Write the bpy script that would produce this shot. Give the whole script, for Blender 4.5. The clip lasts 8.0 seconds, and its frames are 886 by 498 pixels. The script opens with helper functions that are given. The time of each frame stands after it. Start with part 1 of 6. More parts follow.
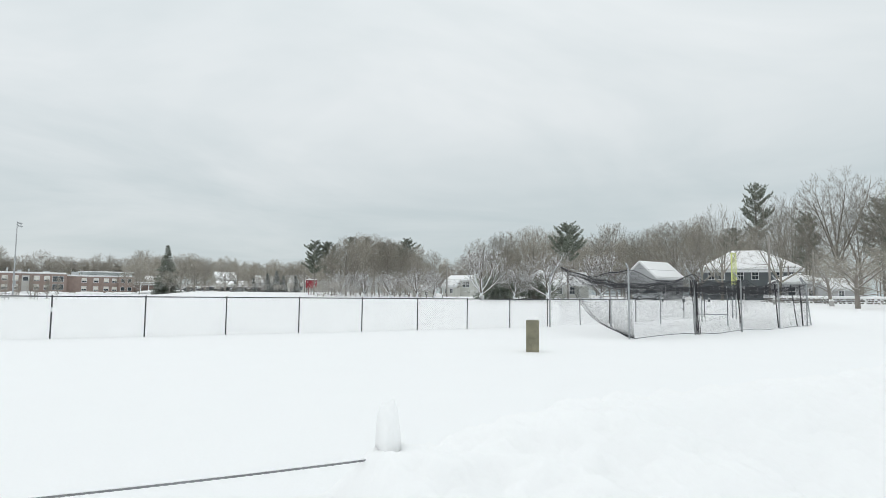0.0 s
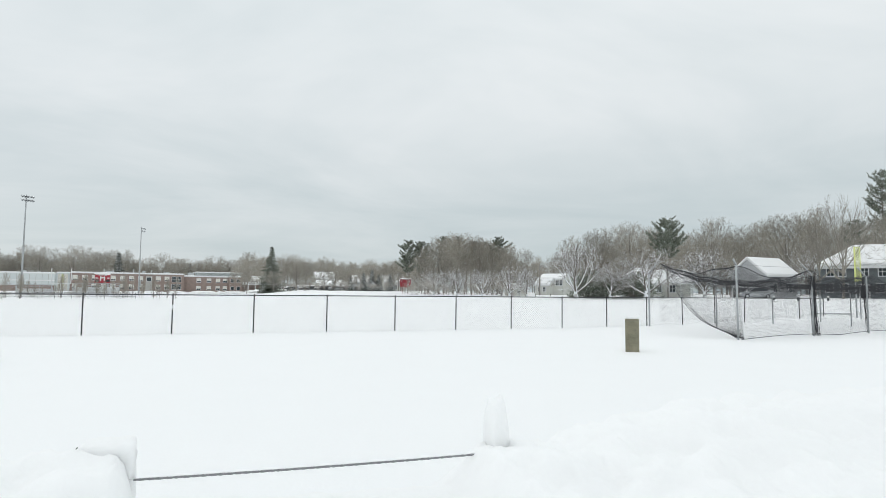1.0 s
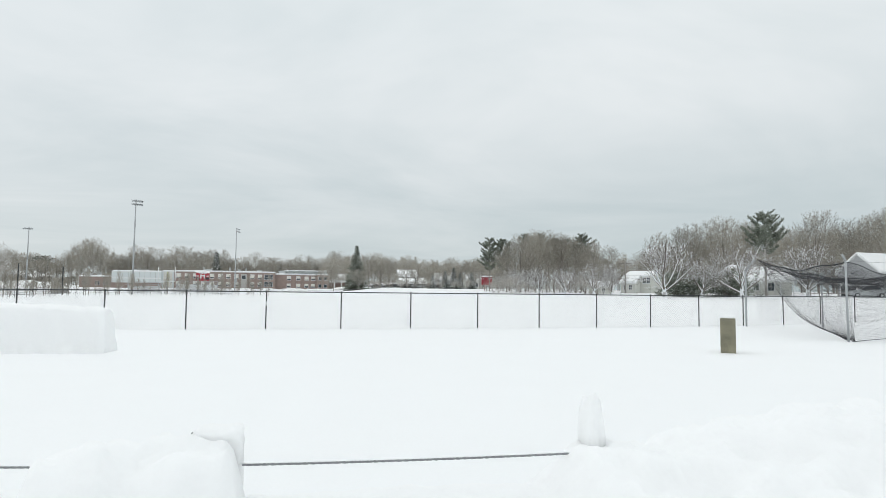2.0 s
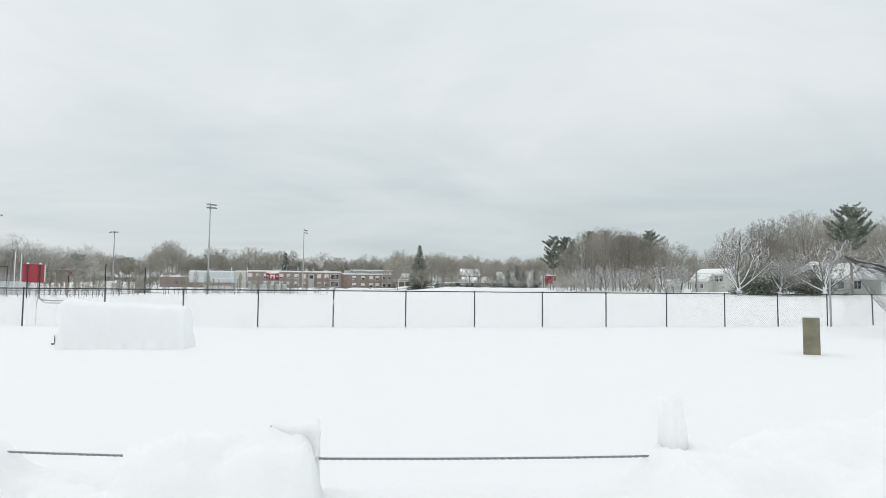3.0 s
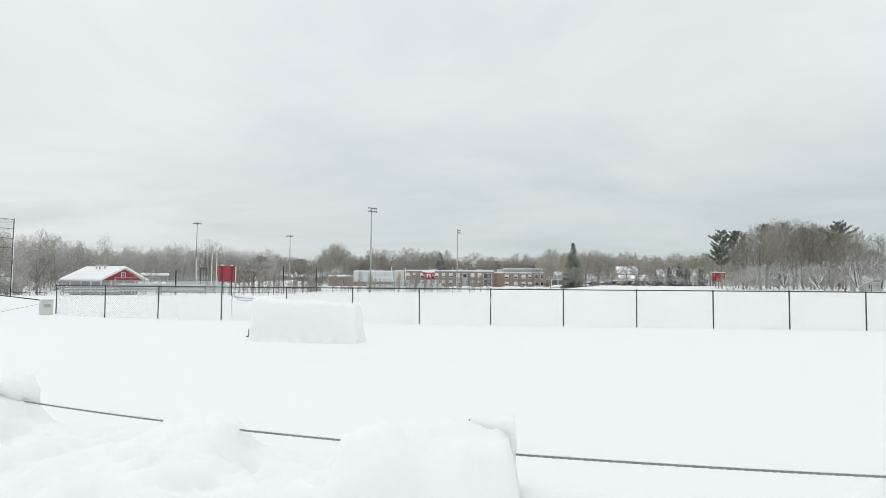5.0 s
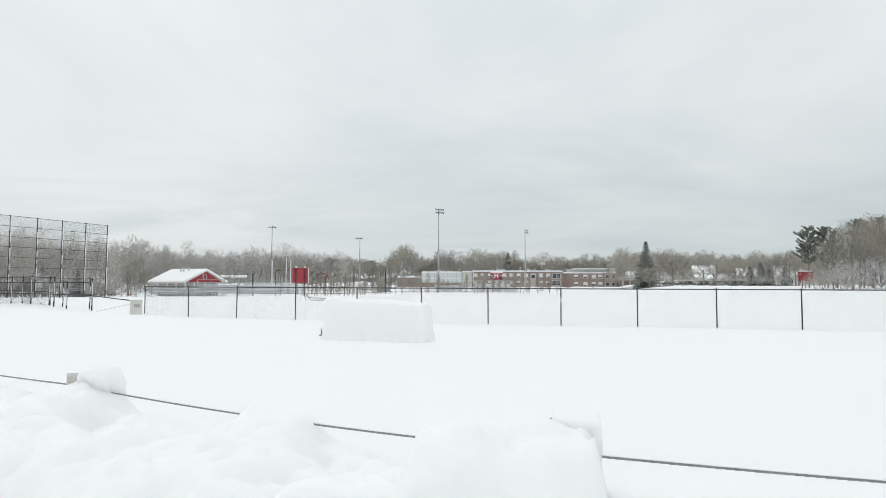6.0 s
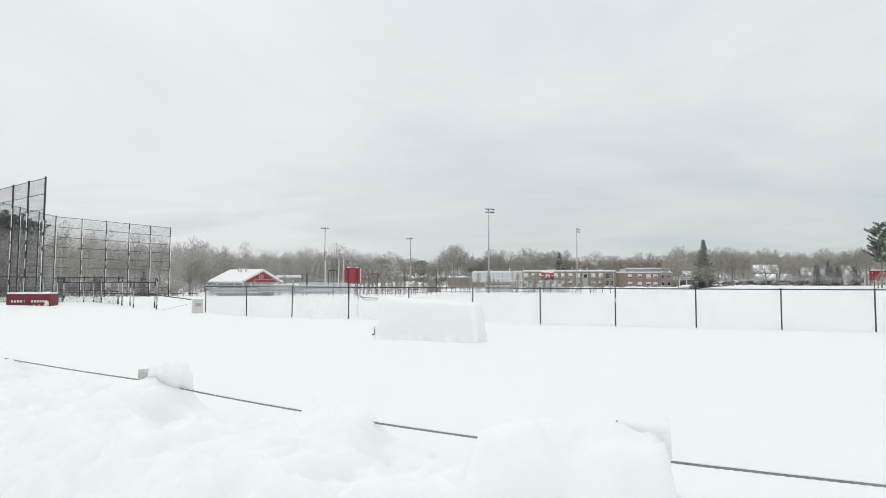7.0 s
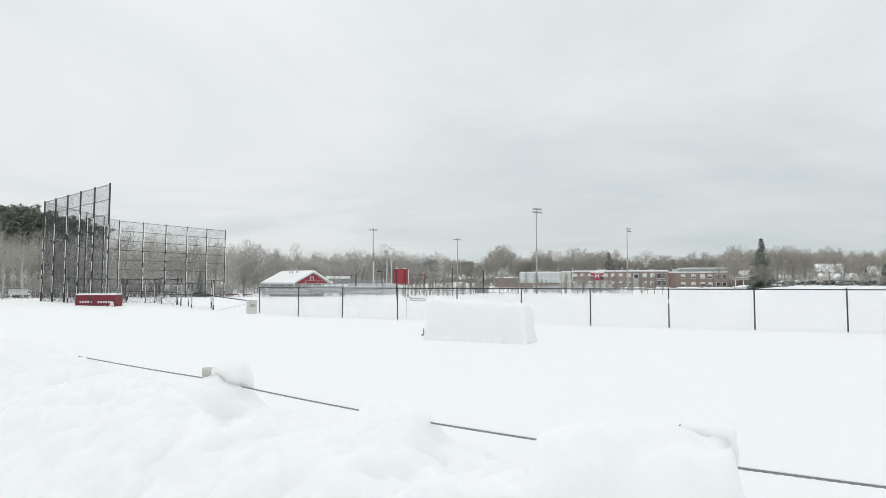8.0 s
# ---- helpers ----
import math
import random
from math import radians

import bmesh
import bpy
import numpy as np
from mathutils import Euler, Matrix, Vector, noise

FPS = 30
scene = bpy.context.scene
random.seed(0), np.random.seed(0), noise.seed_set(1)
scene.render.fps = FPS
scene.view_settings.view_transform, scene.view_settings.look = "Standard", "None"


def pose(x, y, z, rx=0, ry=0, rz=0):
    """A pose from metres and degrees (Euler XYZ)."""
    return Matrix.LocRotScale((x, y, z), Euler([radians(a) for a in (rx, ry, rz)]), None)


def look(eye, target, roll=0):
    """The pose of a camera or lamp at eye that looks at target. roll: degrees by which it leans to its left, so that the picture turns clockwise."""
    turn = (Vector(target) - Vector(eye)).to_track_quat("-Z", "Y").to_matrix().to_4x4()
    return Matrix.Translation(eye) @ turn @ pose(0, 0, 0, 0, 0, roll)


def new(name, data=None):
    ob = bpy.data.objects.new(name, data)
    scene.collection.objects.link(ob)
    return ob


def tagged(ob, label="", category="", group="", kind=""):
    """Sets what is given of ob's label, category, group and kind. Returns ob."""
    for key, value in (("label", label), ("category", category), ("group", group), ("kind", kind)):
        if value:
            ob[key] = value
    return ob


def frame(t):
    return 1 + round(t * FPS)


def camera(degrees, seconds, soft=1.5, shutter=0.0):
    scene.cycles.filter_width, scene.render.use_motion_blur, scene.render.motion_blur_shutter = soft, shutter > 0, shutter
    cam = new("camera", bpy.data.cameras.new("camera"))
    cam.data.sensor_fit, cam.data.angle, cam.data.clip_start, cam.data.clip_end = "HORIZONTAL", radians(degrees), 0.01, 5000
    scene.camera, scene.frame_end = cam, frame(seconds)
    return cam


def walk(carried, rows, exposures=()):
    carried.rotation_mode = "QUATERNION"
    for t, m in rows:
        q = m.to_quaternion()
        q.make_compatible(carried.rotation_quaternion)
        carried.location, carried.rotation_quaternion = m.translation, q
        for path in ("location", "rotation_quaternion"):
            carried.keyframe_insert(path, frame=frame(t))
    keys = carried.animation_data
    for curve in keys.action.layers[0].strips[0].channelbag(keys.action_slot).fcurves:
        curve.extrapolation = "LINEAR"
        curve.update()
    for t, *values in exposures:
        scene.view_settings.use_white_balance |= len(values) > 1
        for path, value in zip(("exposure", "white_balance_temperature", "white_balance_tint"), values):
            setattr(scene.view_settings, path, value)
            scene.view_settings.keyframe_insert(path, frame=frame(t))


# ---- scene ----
cam = camera(72.6, 8.0, soft=0.8)
PATH = [
    (0, (1.291, -0.629, 1.75), (2.288, 1.098, 1.901), 0.6),
    (0.5, (1.25, -0.612, 1.738), (2.113, 1.187, 1.886), 0.6),
    (1, (1.236, -0.58, 1.727), (1.961, 1.278, 1.871), 0.5),
    (1.5, (1.212, -0.568, 1.722), (1.802, 1.338, 1.861), 0.6),
    (3, (1.155, -0.512, 1.703), (1.422, 1.466, 1.832), 0.5),
    (3.5, (1.126, -0.502, 1.7), (1.296, 1.487, 1.829), 0.5),
    (4, (1.076, -0.518, 1.704), (1.127, 1.477, 1.831), 0.5),
    (4.5, (1.017, -0.538, 1.708), (0.923, 1.456, 1.83), 0.5),
    (6, (0.916, -0.371, 1.649), (0.465, 1.574, 1.771), 0.2),
    (6.5, (0.887, -0.366, 1.646), (0.354, 1.558, 1.766), 0.2),
    (7, (0.867, -0.363, 1.646), (0.256, 1.538, 1.767), 0.2),
    (7.5, (0.851, -0.38, 1.647), (0.165, 1.495, 1.769), 0.2),
    (8, (0.832, -0.389, 1.648), (0.075, 1.458, 1.771), 0.1),
]
walk(cam, [(t, look(eye, target, roll)) for t, eye, target, roll in PATH], ((0, 0.0, 6500, 10), (4, 0.0, 6520, 10), (8, 0.0, 6590, 11)))

# ---- world, sun ----
world = bpy.data.worlds.new("overcast_sky")
scene.world = world
world.use_nodes = True


def build_sky():
    nt = world.node_tree
    nt.nodes.clear()
    n, l = nt.nodes.new, nt.links.new
    out = n("ShaderNodeOutputWorld")
    bg = n("ShaderNodeBackground")
    l(bg.outputs[0], out.inputs[0])
    sky = n("ShaderNodeTexSky")
    sky.sky_type = "NISHITA"
    sky.sun_disc = False
    sky.sun_elevation = radians(55)
    sky.sun_rotation = radians(-60)
    dim = n("ShaderNodeVectorMath")
    dim.operation = "SCALE"
    dim.inputs["Scale"].default_value = 0.10
    l(sky.outputs[0], dim.inputs[0])
    co = n("ShaderNodeTexCoord")
    sep = n("ShaderNodeSeparateXYZ")
    l(co.outputs["Generated"], sep.inputs[0])

    def math_node(op, a, b=None, clamp=False):
        m = n("ShaderNodeMath")
        m.operation, m.use_clamp = op, clamp
        for k, v in enumerate((a, b)):
            if v is None:
                continue
            if isinstance(v, (int, float)):
                m.inputs[k].default_value = v
            else:
                l(v, m.inputs[k])
        return m.outputs[0]

    up = math_node("MAXIMUM", sep.outputs[2], 0.0)
    # clouds lie on a flat layer overhead
    den = math_node("ADD", up, 0.12)
    cu, cv = math_node("DIVIDE", sep.outputs[0], den), math_node("DIVIDE", sep.outputs[1], den)
    comb = n("ShaderNodeCombineXYZ")
    l(cu, comb.inputs[0])
    l(cv, comb.inputs[1])
    turn = n("ShaderNodeMapping")
    turn.inputs["Rotation"].default_value = (0, 0, radians(25))
    turn.inputs["Scale"].default_value = (0.85, 1.0, 1.0)
    l(comb.outputs[0], turn.inputs[0])
    big = n("ShaderNodeTexNoise")
    big.inputs["Scale"].default_value, big.inputs["Detail"].default_value = 0.62, 5.0
    big.inputs["Roughness"].default_value, big.inputs["Distortion"].default_value = 0.58, 0.6
    l(turn.outputs[0], big.inputs["Vector"])
    ramp = n("ShaderNodeValToRGB")
    ramp.color_ramp.elements[0].position, ramp.color_ramp.elements[0].color = 0.34, (0.668, 0.728, 0.743, 1)
    ramp.color_ramp.elements[1].position, ramp.color_ramp.elements[1].color = 0.62, (0.808, 0.845, 0.854, 1)
    l(big.outputs[0], ramp.inputs[0])
    # brighter towards the zenith, as an overcast sky is
    lift = math_node("MULTIPLY_ADD", math_node("POWER", up, 1.6), 0.40)
    lift.node.inputs[2].default_value = 0.98
    high = n("ShaderNodeVectorMath")
    high.operation = "SCALE"
    l(ramp.outputs[0], high.inputs[0])
    l(lift, high.inputs["Scale"])
    # a bluer, darker bank of cloud low in the north-east
    low = math_node("SUBTRACT", 1.0, math_node("MULTIPLY", up, 3.6), True)
    side = math_node("ADD", math_node("MULTIPLY", sep.outputs[0], 0.75), math_node("MULTIPLY", sep.outputs[1], 0.55))
    side = math_node("MULTIPLY_ADD", side, 0.75)
    side.node.inputs[2].default_value = 0.10
    side.node.use_clamp = True
    streak = n("ShaderNodeTexNoise")
    streak.inputs["Scale"].default_value, streak.inputs["Detail"].default_value = 3.0, 4.0
    smap = n("ShaderNodeMapping")
    smap.inputs["Scale"].default_value = (1.0, 1.0, 7.0)
    l(co.outputs["Generated"], smap.inputs[0])
    l(smap.outputs[0], streak.inputs["Vector"])
    grain = math_node("MULTIPLY_ADD", streak.outputs[0], 1.2)
    grain.node.inputs[2].default_value = 0.35
    bank = math_node("MULTIPLY", math_node("MULTIPLY", low, side), grain, True)
    mix = n("ShaderNodeMix")
    mix.data_type = "RGBA"
    l(bank, mix.inputs["Factor"])
    l(high.outputs[0], mix.inputs["A"])
    mix.inputs["B"].default_value = (0.405, 0.50, 0.525, 1)
    cover = n("ShaderNodeMix")
    cover.data_type = "RGBA"
    cover.inputs["Factor"].default_value = 0.94
    l(dim.outputs[0], cover.inputs["A"])
    l(mix.outputs["Result"], cover.inputs["B"])
    l(cover.outputs["Result"], bg.inputs[0])
    bg.inputs[1].default_value = 1.0


build_sky()
sun_data = bpy.data.lights.new("sun", "SUN")
sun_data.energy, sun_data.angle, sun_data.color = 0.30, radians(60), (1.0, 0.97, 0.93)
sun = new("sun", sun_data)
sun.matrix_world = look((0, 0, 60), (0 + 50 * math.sin(radians(120)), 50 * math.cos(radians(120)), 60 - 50 * math.tan(radians(55))))


# ---- materials ----
def mat(name, color, rough=0.6, metal=0.0, vary=0.12, scale=8.0, bump=0.15, dist=0.01, snow=None, fine=6.0, rnd=0.0, coat=0.0):
    """A painted, grown or built surface: two scales of variation, fine relief, and snow lying on what faces up (snow: the slope at which it begins)."""
    m = bpy.data.materials.new(name)
    m.use_nodes = True
    nt = m.node_tree
    n, l = nt.nodes.new, nt.links.new
    b = nt.nodes["Principled BSDF"]
    co = n("ShaderNodeTexCoord")
    a, f = n("ShaderNodeTexNoise"), n("ShaderNodeTexNoise")
    a.inputs["Scale"].default_value, a.inputs["Detail"].default_value = scale * 0.22, 4
    f.inputs["Scale"].default_value, f.inputs["Detail"].default_value = scale * fine, 3
    l(co.outputs["Object"], a.inputs["Vector"])
    l(co.outputs["Object"], f.inputs["Vector"])
    add = n("ShaderNodeMath")
    add.operation = "ADD"
    l(a.outputs[0], add.inputs[0])
    l(f.outputs[0], add.inputs[1])
    src = add.outputs[0]
    if rnd:
        info = n("ShaderNodeObjectInfo")
        r = n("ShaderNodeMath")
        r.operation = "MULTIPLY_ADD"
        r.inputs[1].default_value, r.inputs[2].default_value = rnd, -rnd / 2
        l(info.outputs["Random"], r.inputs[0])
        s2 = n("ShaderNodeMath")
        s2.operation = "ADD"
        l(src, s2.inputs[0])
        l(r.outputs[0], s2.inputs[1])
        src = s2.outputs[0]
    ramp = n("ShaderNodeMapRange")
    ramp.inputs["From Min"].default_value, ramp.inputs["From Max"].default_value = 0.6, 1.4
    ramp.inputs["To Min"].default_value, ramp.inputs["To Max"].default_value = 1 - vary, 1 + vary
    l(src, ramp.inputs["Value"])
    mul = n("ShaderNodeVectorMath")
    mul.operation = "SCALE"
    mul.inputs[0].default_value = color
    l(ramp.outputs[0], mul.inputs["Scale"])
    colour = mul.outputs[0]
    b.inputs["Roughness"].default_value, b.inputs["Metallic"].default_value = rough, metal
    b.inputs["Coat Weight"].default_value = coat
    if snow is not None:
        geo, sep = n("ShaderNodeNewGeometry"), n("ShaderNodeSeparateXYZ")
        l(geo.outputs["Normal"], sep.inputs[0])
        jit = n("ShaderNodeMath")
        jit.operation = "MULTIPLY_ADD"
        jit.inputs[1].default_value = 0.7
        l(a.outputs[0], jit.inputs[0])
        l(sep.outputs[2], jit.inputs[2])
        edge = n("ShaderNodeMapRange")
        edge.inputs["From Min"].default_value, edge.inputs["From Max"].default_value = snow + 0.35, snow + 0.50
        l(jit.outputs[0], edge.inputs["Value"])
        mix = n("ShaderNodeMix")
        mix.data_type = "RGBA"
        l(edge.outputs[0], mix.inputs["Factor"])
        l(colour, mix.inputs["A"])
        mix.inputs["B"].default_value = (0.86, 0.88, 0.90, 1)
        colour = mix.outputs["Result"]
    l(colour, b.inputs["Base Color"])
    if bump:
        bp = n("ShaderNodeBump")
        bp.inputs["Strength"].default_value, bp.inputs["Distance"].default_value = bump, dist
        l(add.outputs[0], bp.inputs["Height"])
        l(bp.outputs[0], b.inputs["Normal"])
    return m


SNOW = mat("snow", (0.945, 0.955, 0.962), 0.75, vary=0.012, scale=3.0, bump=0.25, dist=0.02, fine=9)
BANK = mat("ploughed_snow", (0.955, 0.958, 0.955), 0.85, vary=0.015, scale=5.0, bump=0.35, dist=0.012, fine=5)
for m in (SNOW, BANK):  # light seeps a little way into snow
    b = m.node_tree.nodes["Principled BSDF"]
    b.inputs["Subsurface Weight"].default_value = 0.8
    b.inputs["Subsurface Radius"].default_value = (1.0, 1.0, 1.0)
    b.inputs["Subsurface Scale"].default_value = 0.15
# black raised in its base colour to stand in for the haze
BLACK = mat("black_vinyl", (0.045, 0.047, 0.050), 0.6, vary=0.3, scale=20)
WIRE = mat("dark_wire", (0.10, 0.105, 0.11), 0.5, metal=0.3, vary=0.2, scale=20, bump=0)
# netting black, its base lifted for haze as well
NET = mat("black_netting", (0.045, 0.045, 0.050), 0.9, vary=0.3, bump=0)
GALV = mat("galvanised_steel", (0.41, 0.425, 0.435), 0.45, metal=0.55, vary=0.15, scale=15)
ALU = mat("aluminium", (0.55, 0.57, 0.58), 0.45, metal=0.5, vary=0.12, scale=10, snow=0.55)
ROPE = mat("steel_cable", (0.27, 0.275, 0.285), 0.5, metal=0.35, vary=0.25, scale=60, bump=0.6, dist=0.004)
GREYWOOD = mat("weathered_wood", (0.56, 0.545, 0.52), 0.85, vary=0.35, scale=14, bump=0.6, dist=0.01)
BOLLARD = mat("mossy_timber", (0.240, 0.225, 0.160), 0.85, vary=0.5, scale=14, bump=0.6, dist=0.01)
POLEWOOD = mat("pole_wood", (0.30, 0.28, 0.26), 0.85, vary=0.3, scale=6)
BARK = mat("bark", (0.165, 0.145, 0.125), 0.9, vary=0.35, scale=4, snow=-0.15)
DARKBARK = mat("dark_bark", (0.265, 0.240, 0.215), 0.9, vary=0.35, scale=4, snow=0.62, rnd=0.35)
OAKTWIG = mat("oak_twigs", (0.290, 0.270, 0.235), 0.9, vary=0.3, scale=3, bump=0, rnd=0.3)
# twig colour lightened to stand in for haze over the woods
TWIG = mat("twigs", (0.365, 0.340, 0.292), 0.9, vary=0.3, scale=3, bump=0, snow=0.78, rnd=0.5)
# base paler than TWIG, with snow on the upper sides
PALETWIG = mat("frosted_twigs", (0.430, 0.398, 0.352), 0.9, vary=0.3, scale=3, bump=0, snow=0.42, rnd=0.3)
# near-black: shade inside the garage put into the colour; also a dark door
INSIDE = mat("dark_interior", (0.035, 0.036, 0.038), 0.9, vary=0.2, scale=2, bump=0)
SNOWTWIG = mat("snowy_twigs", (0.175, 0.145, 0.12), 0.9, vary=0.3, scale=3, bump=0, snow=0.06)
PALEBARK = mat("pale_bark", (0.42, 0.40, 0.37), 0.9, vary=0.4, scale=5, snow=0.5, rnd=0.4)
NEEDLE = mat("pine_needles", (0.190, 0.210, 0.170), 0.7, vary=0.45, scale=3, bump=0, snow=0.72, rnd=0.3)
SNOWNEEDLE = mat("snowy_needles", (0.100, 0.112, 0.098), 0.7, vary=0.4, scale=3, bump=0, snow=0.45)
BRICK = mat("red_brick", (0.290, 0.222, 0.195), 0.85, vary=0.22, scale=4, bump=0.2, rnd=0.1)
WHITEPANEL = mat("white_panel", (0.62, 0.66, 0.66), 0.5, vary=0.06, scale=1.5)
TRIM = mat("white_trim", (0.74, 0.75, 0.75), 0.5, vary=0.06, scale=4)
CONCRETE = mat("concrete", (0.42, 0.41, 0.39), 0.85, vary=0.15, scale=3)
GLASS = mat("window_glass", (0.045, 0.055, 0.062), 0.08, vary=0.2, scale=1, bump=0, coat=0.6)
SHADE = mat("window_blind", (0.68, 0.66, 0.60), 0.7, vary=0.1, scale=6)
RED = mat("red_paint", (0.400, 0.048, 0.064), 0.5, vary=0.15, scale=3)
DARKRED = mat("dark_red_paint", (0.185, 0.022, 0.032), 0.55, vary=0.2, scale=3)
YELLOW = mat("fluorescent_yellow_paint", (0.68, 0.72, 0.27), 0.5, vary=0.1, scale=4)
YELLOWNET = mat("yellow_mesh", (0.66, 0.70, 0.30), 0.5, vary=0.1, scale=4, bump=0)
WHITEPAINT = mat("white_paint", (0.72, 0.73, 0.73), 0.4, vary=0.06, scale=6)
GREYSIDING = mat("grey_siding", (0.45, 0.455, 0.465), 0.7, vary=0.08, scale=5)
DARKSIDING = mat("slate_siding", (0.150, 0.168, 0.175), 0.7, vary=0.12, scale=5)
CREAMSIDING = mat("cream_siding", (0.60, 0.60, 0.56), 0.7, vary=0.06, scale=5)
STONE = mat("field_stone", (0.22, 0.205, 0.185), 0.9, vary=0.3, scale=4, rnd=0.7, snow=0.5)
CARPAINT = mat("silver_car_paint", (0.40, 0.42, 0.43), 0.3, metal=0.4, vary=0.05, coat=0.5, snow=0.55)
CARDARK = mat("dark_car_paint", (0.05, 0.055, 0.06), 0.3, metal=0.2, vary=0.1, coat=0.5, snow=0.5)
RUBBER = mat("rubber", (0.02, 0.02, 0.02), 0.8, vary=0.2)
PANEL = mat("pale_plastic", (0.66, 0.65, 0.61), 0.6, vary=0.15, scale=5, snow=0.6)


# ---- builders ----
def thing(name, x, y, z, rz, label, category, group="", kind=""):
    ob = new(name)
    ob.empty_display_size = 0.2
    ob.matrix_world = pose(x, y, z, 0, 0, rz)
    return tagged(ob, label, category, group, kind)


def part(name, bm, material, parent=None, label=""):
    """One mesh object of a bmesh or of finished mesh data, under a thing or a part."""
    if isinstance(bm, bmesh.types.BMesh):
        me = bpy.data.meshes.new(name)
        bm.normal_update()
        bm.to_mesh(me)
        bm.free()
    else:
        me = bm
    if material and not me.materials:
        me.materials.append(material)
    ob = new(name, me)
    if parent:
        ob.parent = parent
    if label:
        tagged(ob, label)
    return ob


def share(ob, m, parent=None):
    """Another piece on the same mesh."""
    o = new(ob.name.split(".")[0], ob.data)
    o.parent = parent or ob.parent
    o.matrix_basis = m
    return o


def box(bm, x0, x1, y0, y1, z0, z1, bevel=0.0):
    r = bmesh.ops.create_cube(bm, size=1, matrix=Matrix.LocRotScale(((x0 + x1) / 2, (y0 + y1) / 2, (z0 + z1) / 2), None, (x1 - x0, y1 - y0, z1 - z0)))
    if bevel:
        vs = set(r["verts"])
        bmesh.ops.bevel(bm, geom=[e for e in bm.edges if e.verts[0] in vs], offset=bevel, segments=2, affect="EDGES", profile=0.6)
    return bm


def boxes(*spans, bevel=0.0):
    bm = bmesh.new()
    for s in spans:
        box(bm, *s, bevel=bevel)
    return bm


def solid(outline, y0, y1, bm=None):
    """A prism: an outline in x and z, from y0 to y1."""
    bm = bm or bmesh.new()
    a = [bm.verts.new((x, y0, z)) for x, z in outline]
    b = [bm.verts.new((x, y1, z)) for x, z in outline]
    bm.faces.new(a)
    bm.faces.new(b[::-1])
    for i in range(len(a)):
        j = (i + 1) % len(a)
        bm.faces.new((a[j], a[i], b[i], b[j]))
    bmesh.ops.recalc_face_normals(bm, faces=bm.faces[:])
    return bm


def tubes(segs, sides=4, caps=False):
    """Mesh data of many straight tapered tubes: rows of p0 (3), p1 (3), r0, r1."""
    s = np.asarray(segs, float).reshape(-1, 8)
    p0, p1, r0, r1 = s[:, :3], s[:, 3:6], s[:, 6:7], s[:, 7:8]
    d = p1 - p0
    d /= np.maximum(np.linalg.norm(d, axis=1, keepdims=True), 1e-9)
    ref = np.where(np.abs(d[:, 2:3]) > 0.9, (1.0, 0.0, 0.0), (0.0, 0.0, 1.0))
    u = np.cross(d, ref)
    u /= np.linalg.norm(u, axis=1, keepdims=True)
    v = np.cross(d, u)
    n = len(s)
    ang = np.arange(sides) * 2 * math.pi / sides + math.pi / 2
    ring = [u * math.cos(a) + v * math.sin(a) for a in ang]
    verts = np.stack([p0 + k * r0 for k in ring] + [p1 + k * r1 for k in ring], 1).reshape(-1, 3)
    base = (np.arange(n) * 2 * sides)[:, None, None]
    k = np.arange(sides)
    j = (k + 1) % sides
    quad = np.stack([j, k, k + sides, j + sides], 1)[None]
    loops = [(base + quad).reshape(-1)]
    sizes = [np.full(n * sides, 4)]
    if caps:
        loops += [(base[:, 0] + k[None]).reshape(-1), (base[:, 0] + k[None, ::-1] + sides).reshape(-1)]
        sizes += [np.full(2 * n, sides)]
    return mesh_of(verts, np.concatenate(loops), np.concatenate(sizes), smooth=sides > 4)


def mesh_of(verts, loops, sizes, smooth=False):
    me = bpy.data.meshes.new("mesh")
    me.vertices.add(len(verts))
    me.vertices.foreach_set("co", np.ascontiguousarray(verts, dtype=np.float32).ravel())
    me.loops.add(len(loops))
    me.loops.foreach_set("vertex_index", loops.astype(np.int32))
    me.polygons.add(len(sizes))
    starts = np.concatenate(([0], np.cumsum(sizes)[:-1]))
    me.polygons.foreach_set("loop_start", starts.astype(np.int32))
    me.polygons.foreach_set("loop_total", sizes.astype(np.int32))
    me.update(calc_edges=True)
    if smooth:
        me.polygons.foreach_set("use_smooth", np.ones(len(sizes), bool))
    me.validate()
    return me


def hose(pts, r, sides=8):
    """Mesh data of one bent tube, closed at both ends."""
    p = np.asarray(pts, float)
    d = np.gradient(p, axis=0)
    d /= np.linalg.norm(d, axis=1, keepdims=True)
    ref = np.where(np.abs(d[:, 2:3]) > 0.9, (1.0, 0.0, 0.0), (0.0, 0.0, 1.0))
    u = np.cross(d, ref)
    u /= np.linalg.norm(u, axis=1, keepdims=True)
    v = np.cross(d, u)
    n = len(p)
    verts = np.stack([p + r * (u * math.cos(a) + v * math.sin(a)) for a in np.arange(sides) * 2 * math.pi / sides], 1).reshape(-1, 3)
    k = np.arange(sides)
    j = (k + 1) % sides
    base = (np.arange(n - 1) * sides)[:, None, None]
    loops = (base + np.stack([j, k, k + sides, j + sides], 1)[None]).reshape(-1)
    loops = np.concatenate((loops, k, k[::-1] + (n - 1) * sides))
    return mesh_of(verts, loops, np.concatenate((np.full((n - 1) * sides, 4), np.full(2, sides))), True)


def joined(a, b):
    """One mesh of two, for parts whose pieces belong together."""
    bm = bmesh.new()
    bm.from_mesh(a)
    bm.from_mesh(b)
    me = bpy.data.meshes.new("mesh")
    bm.to_mesh(me)
    bm.free()
    return me


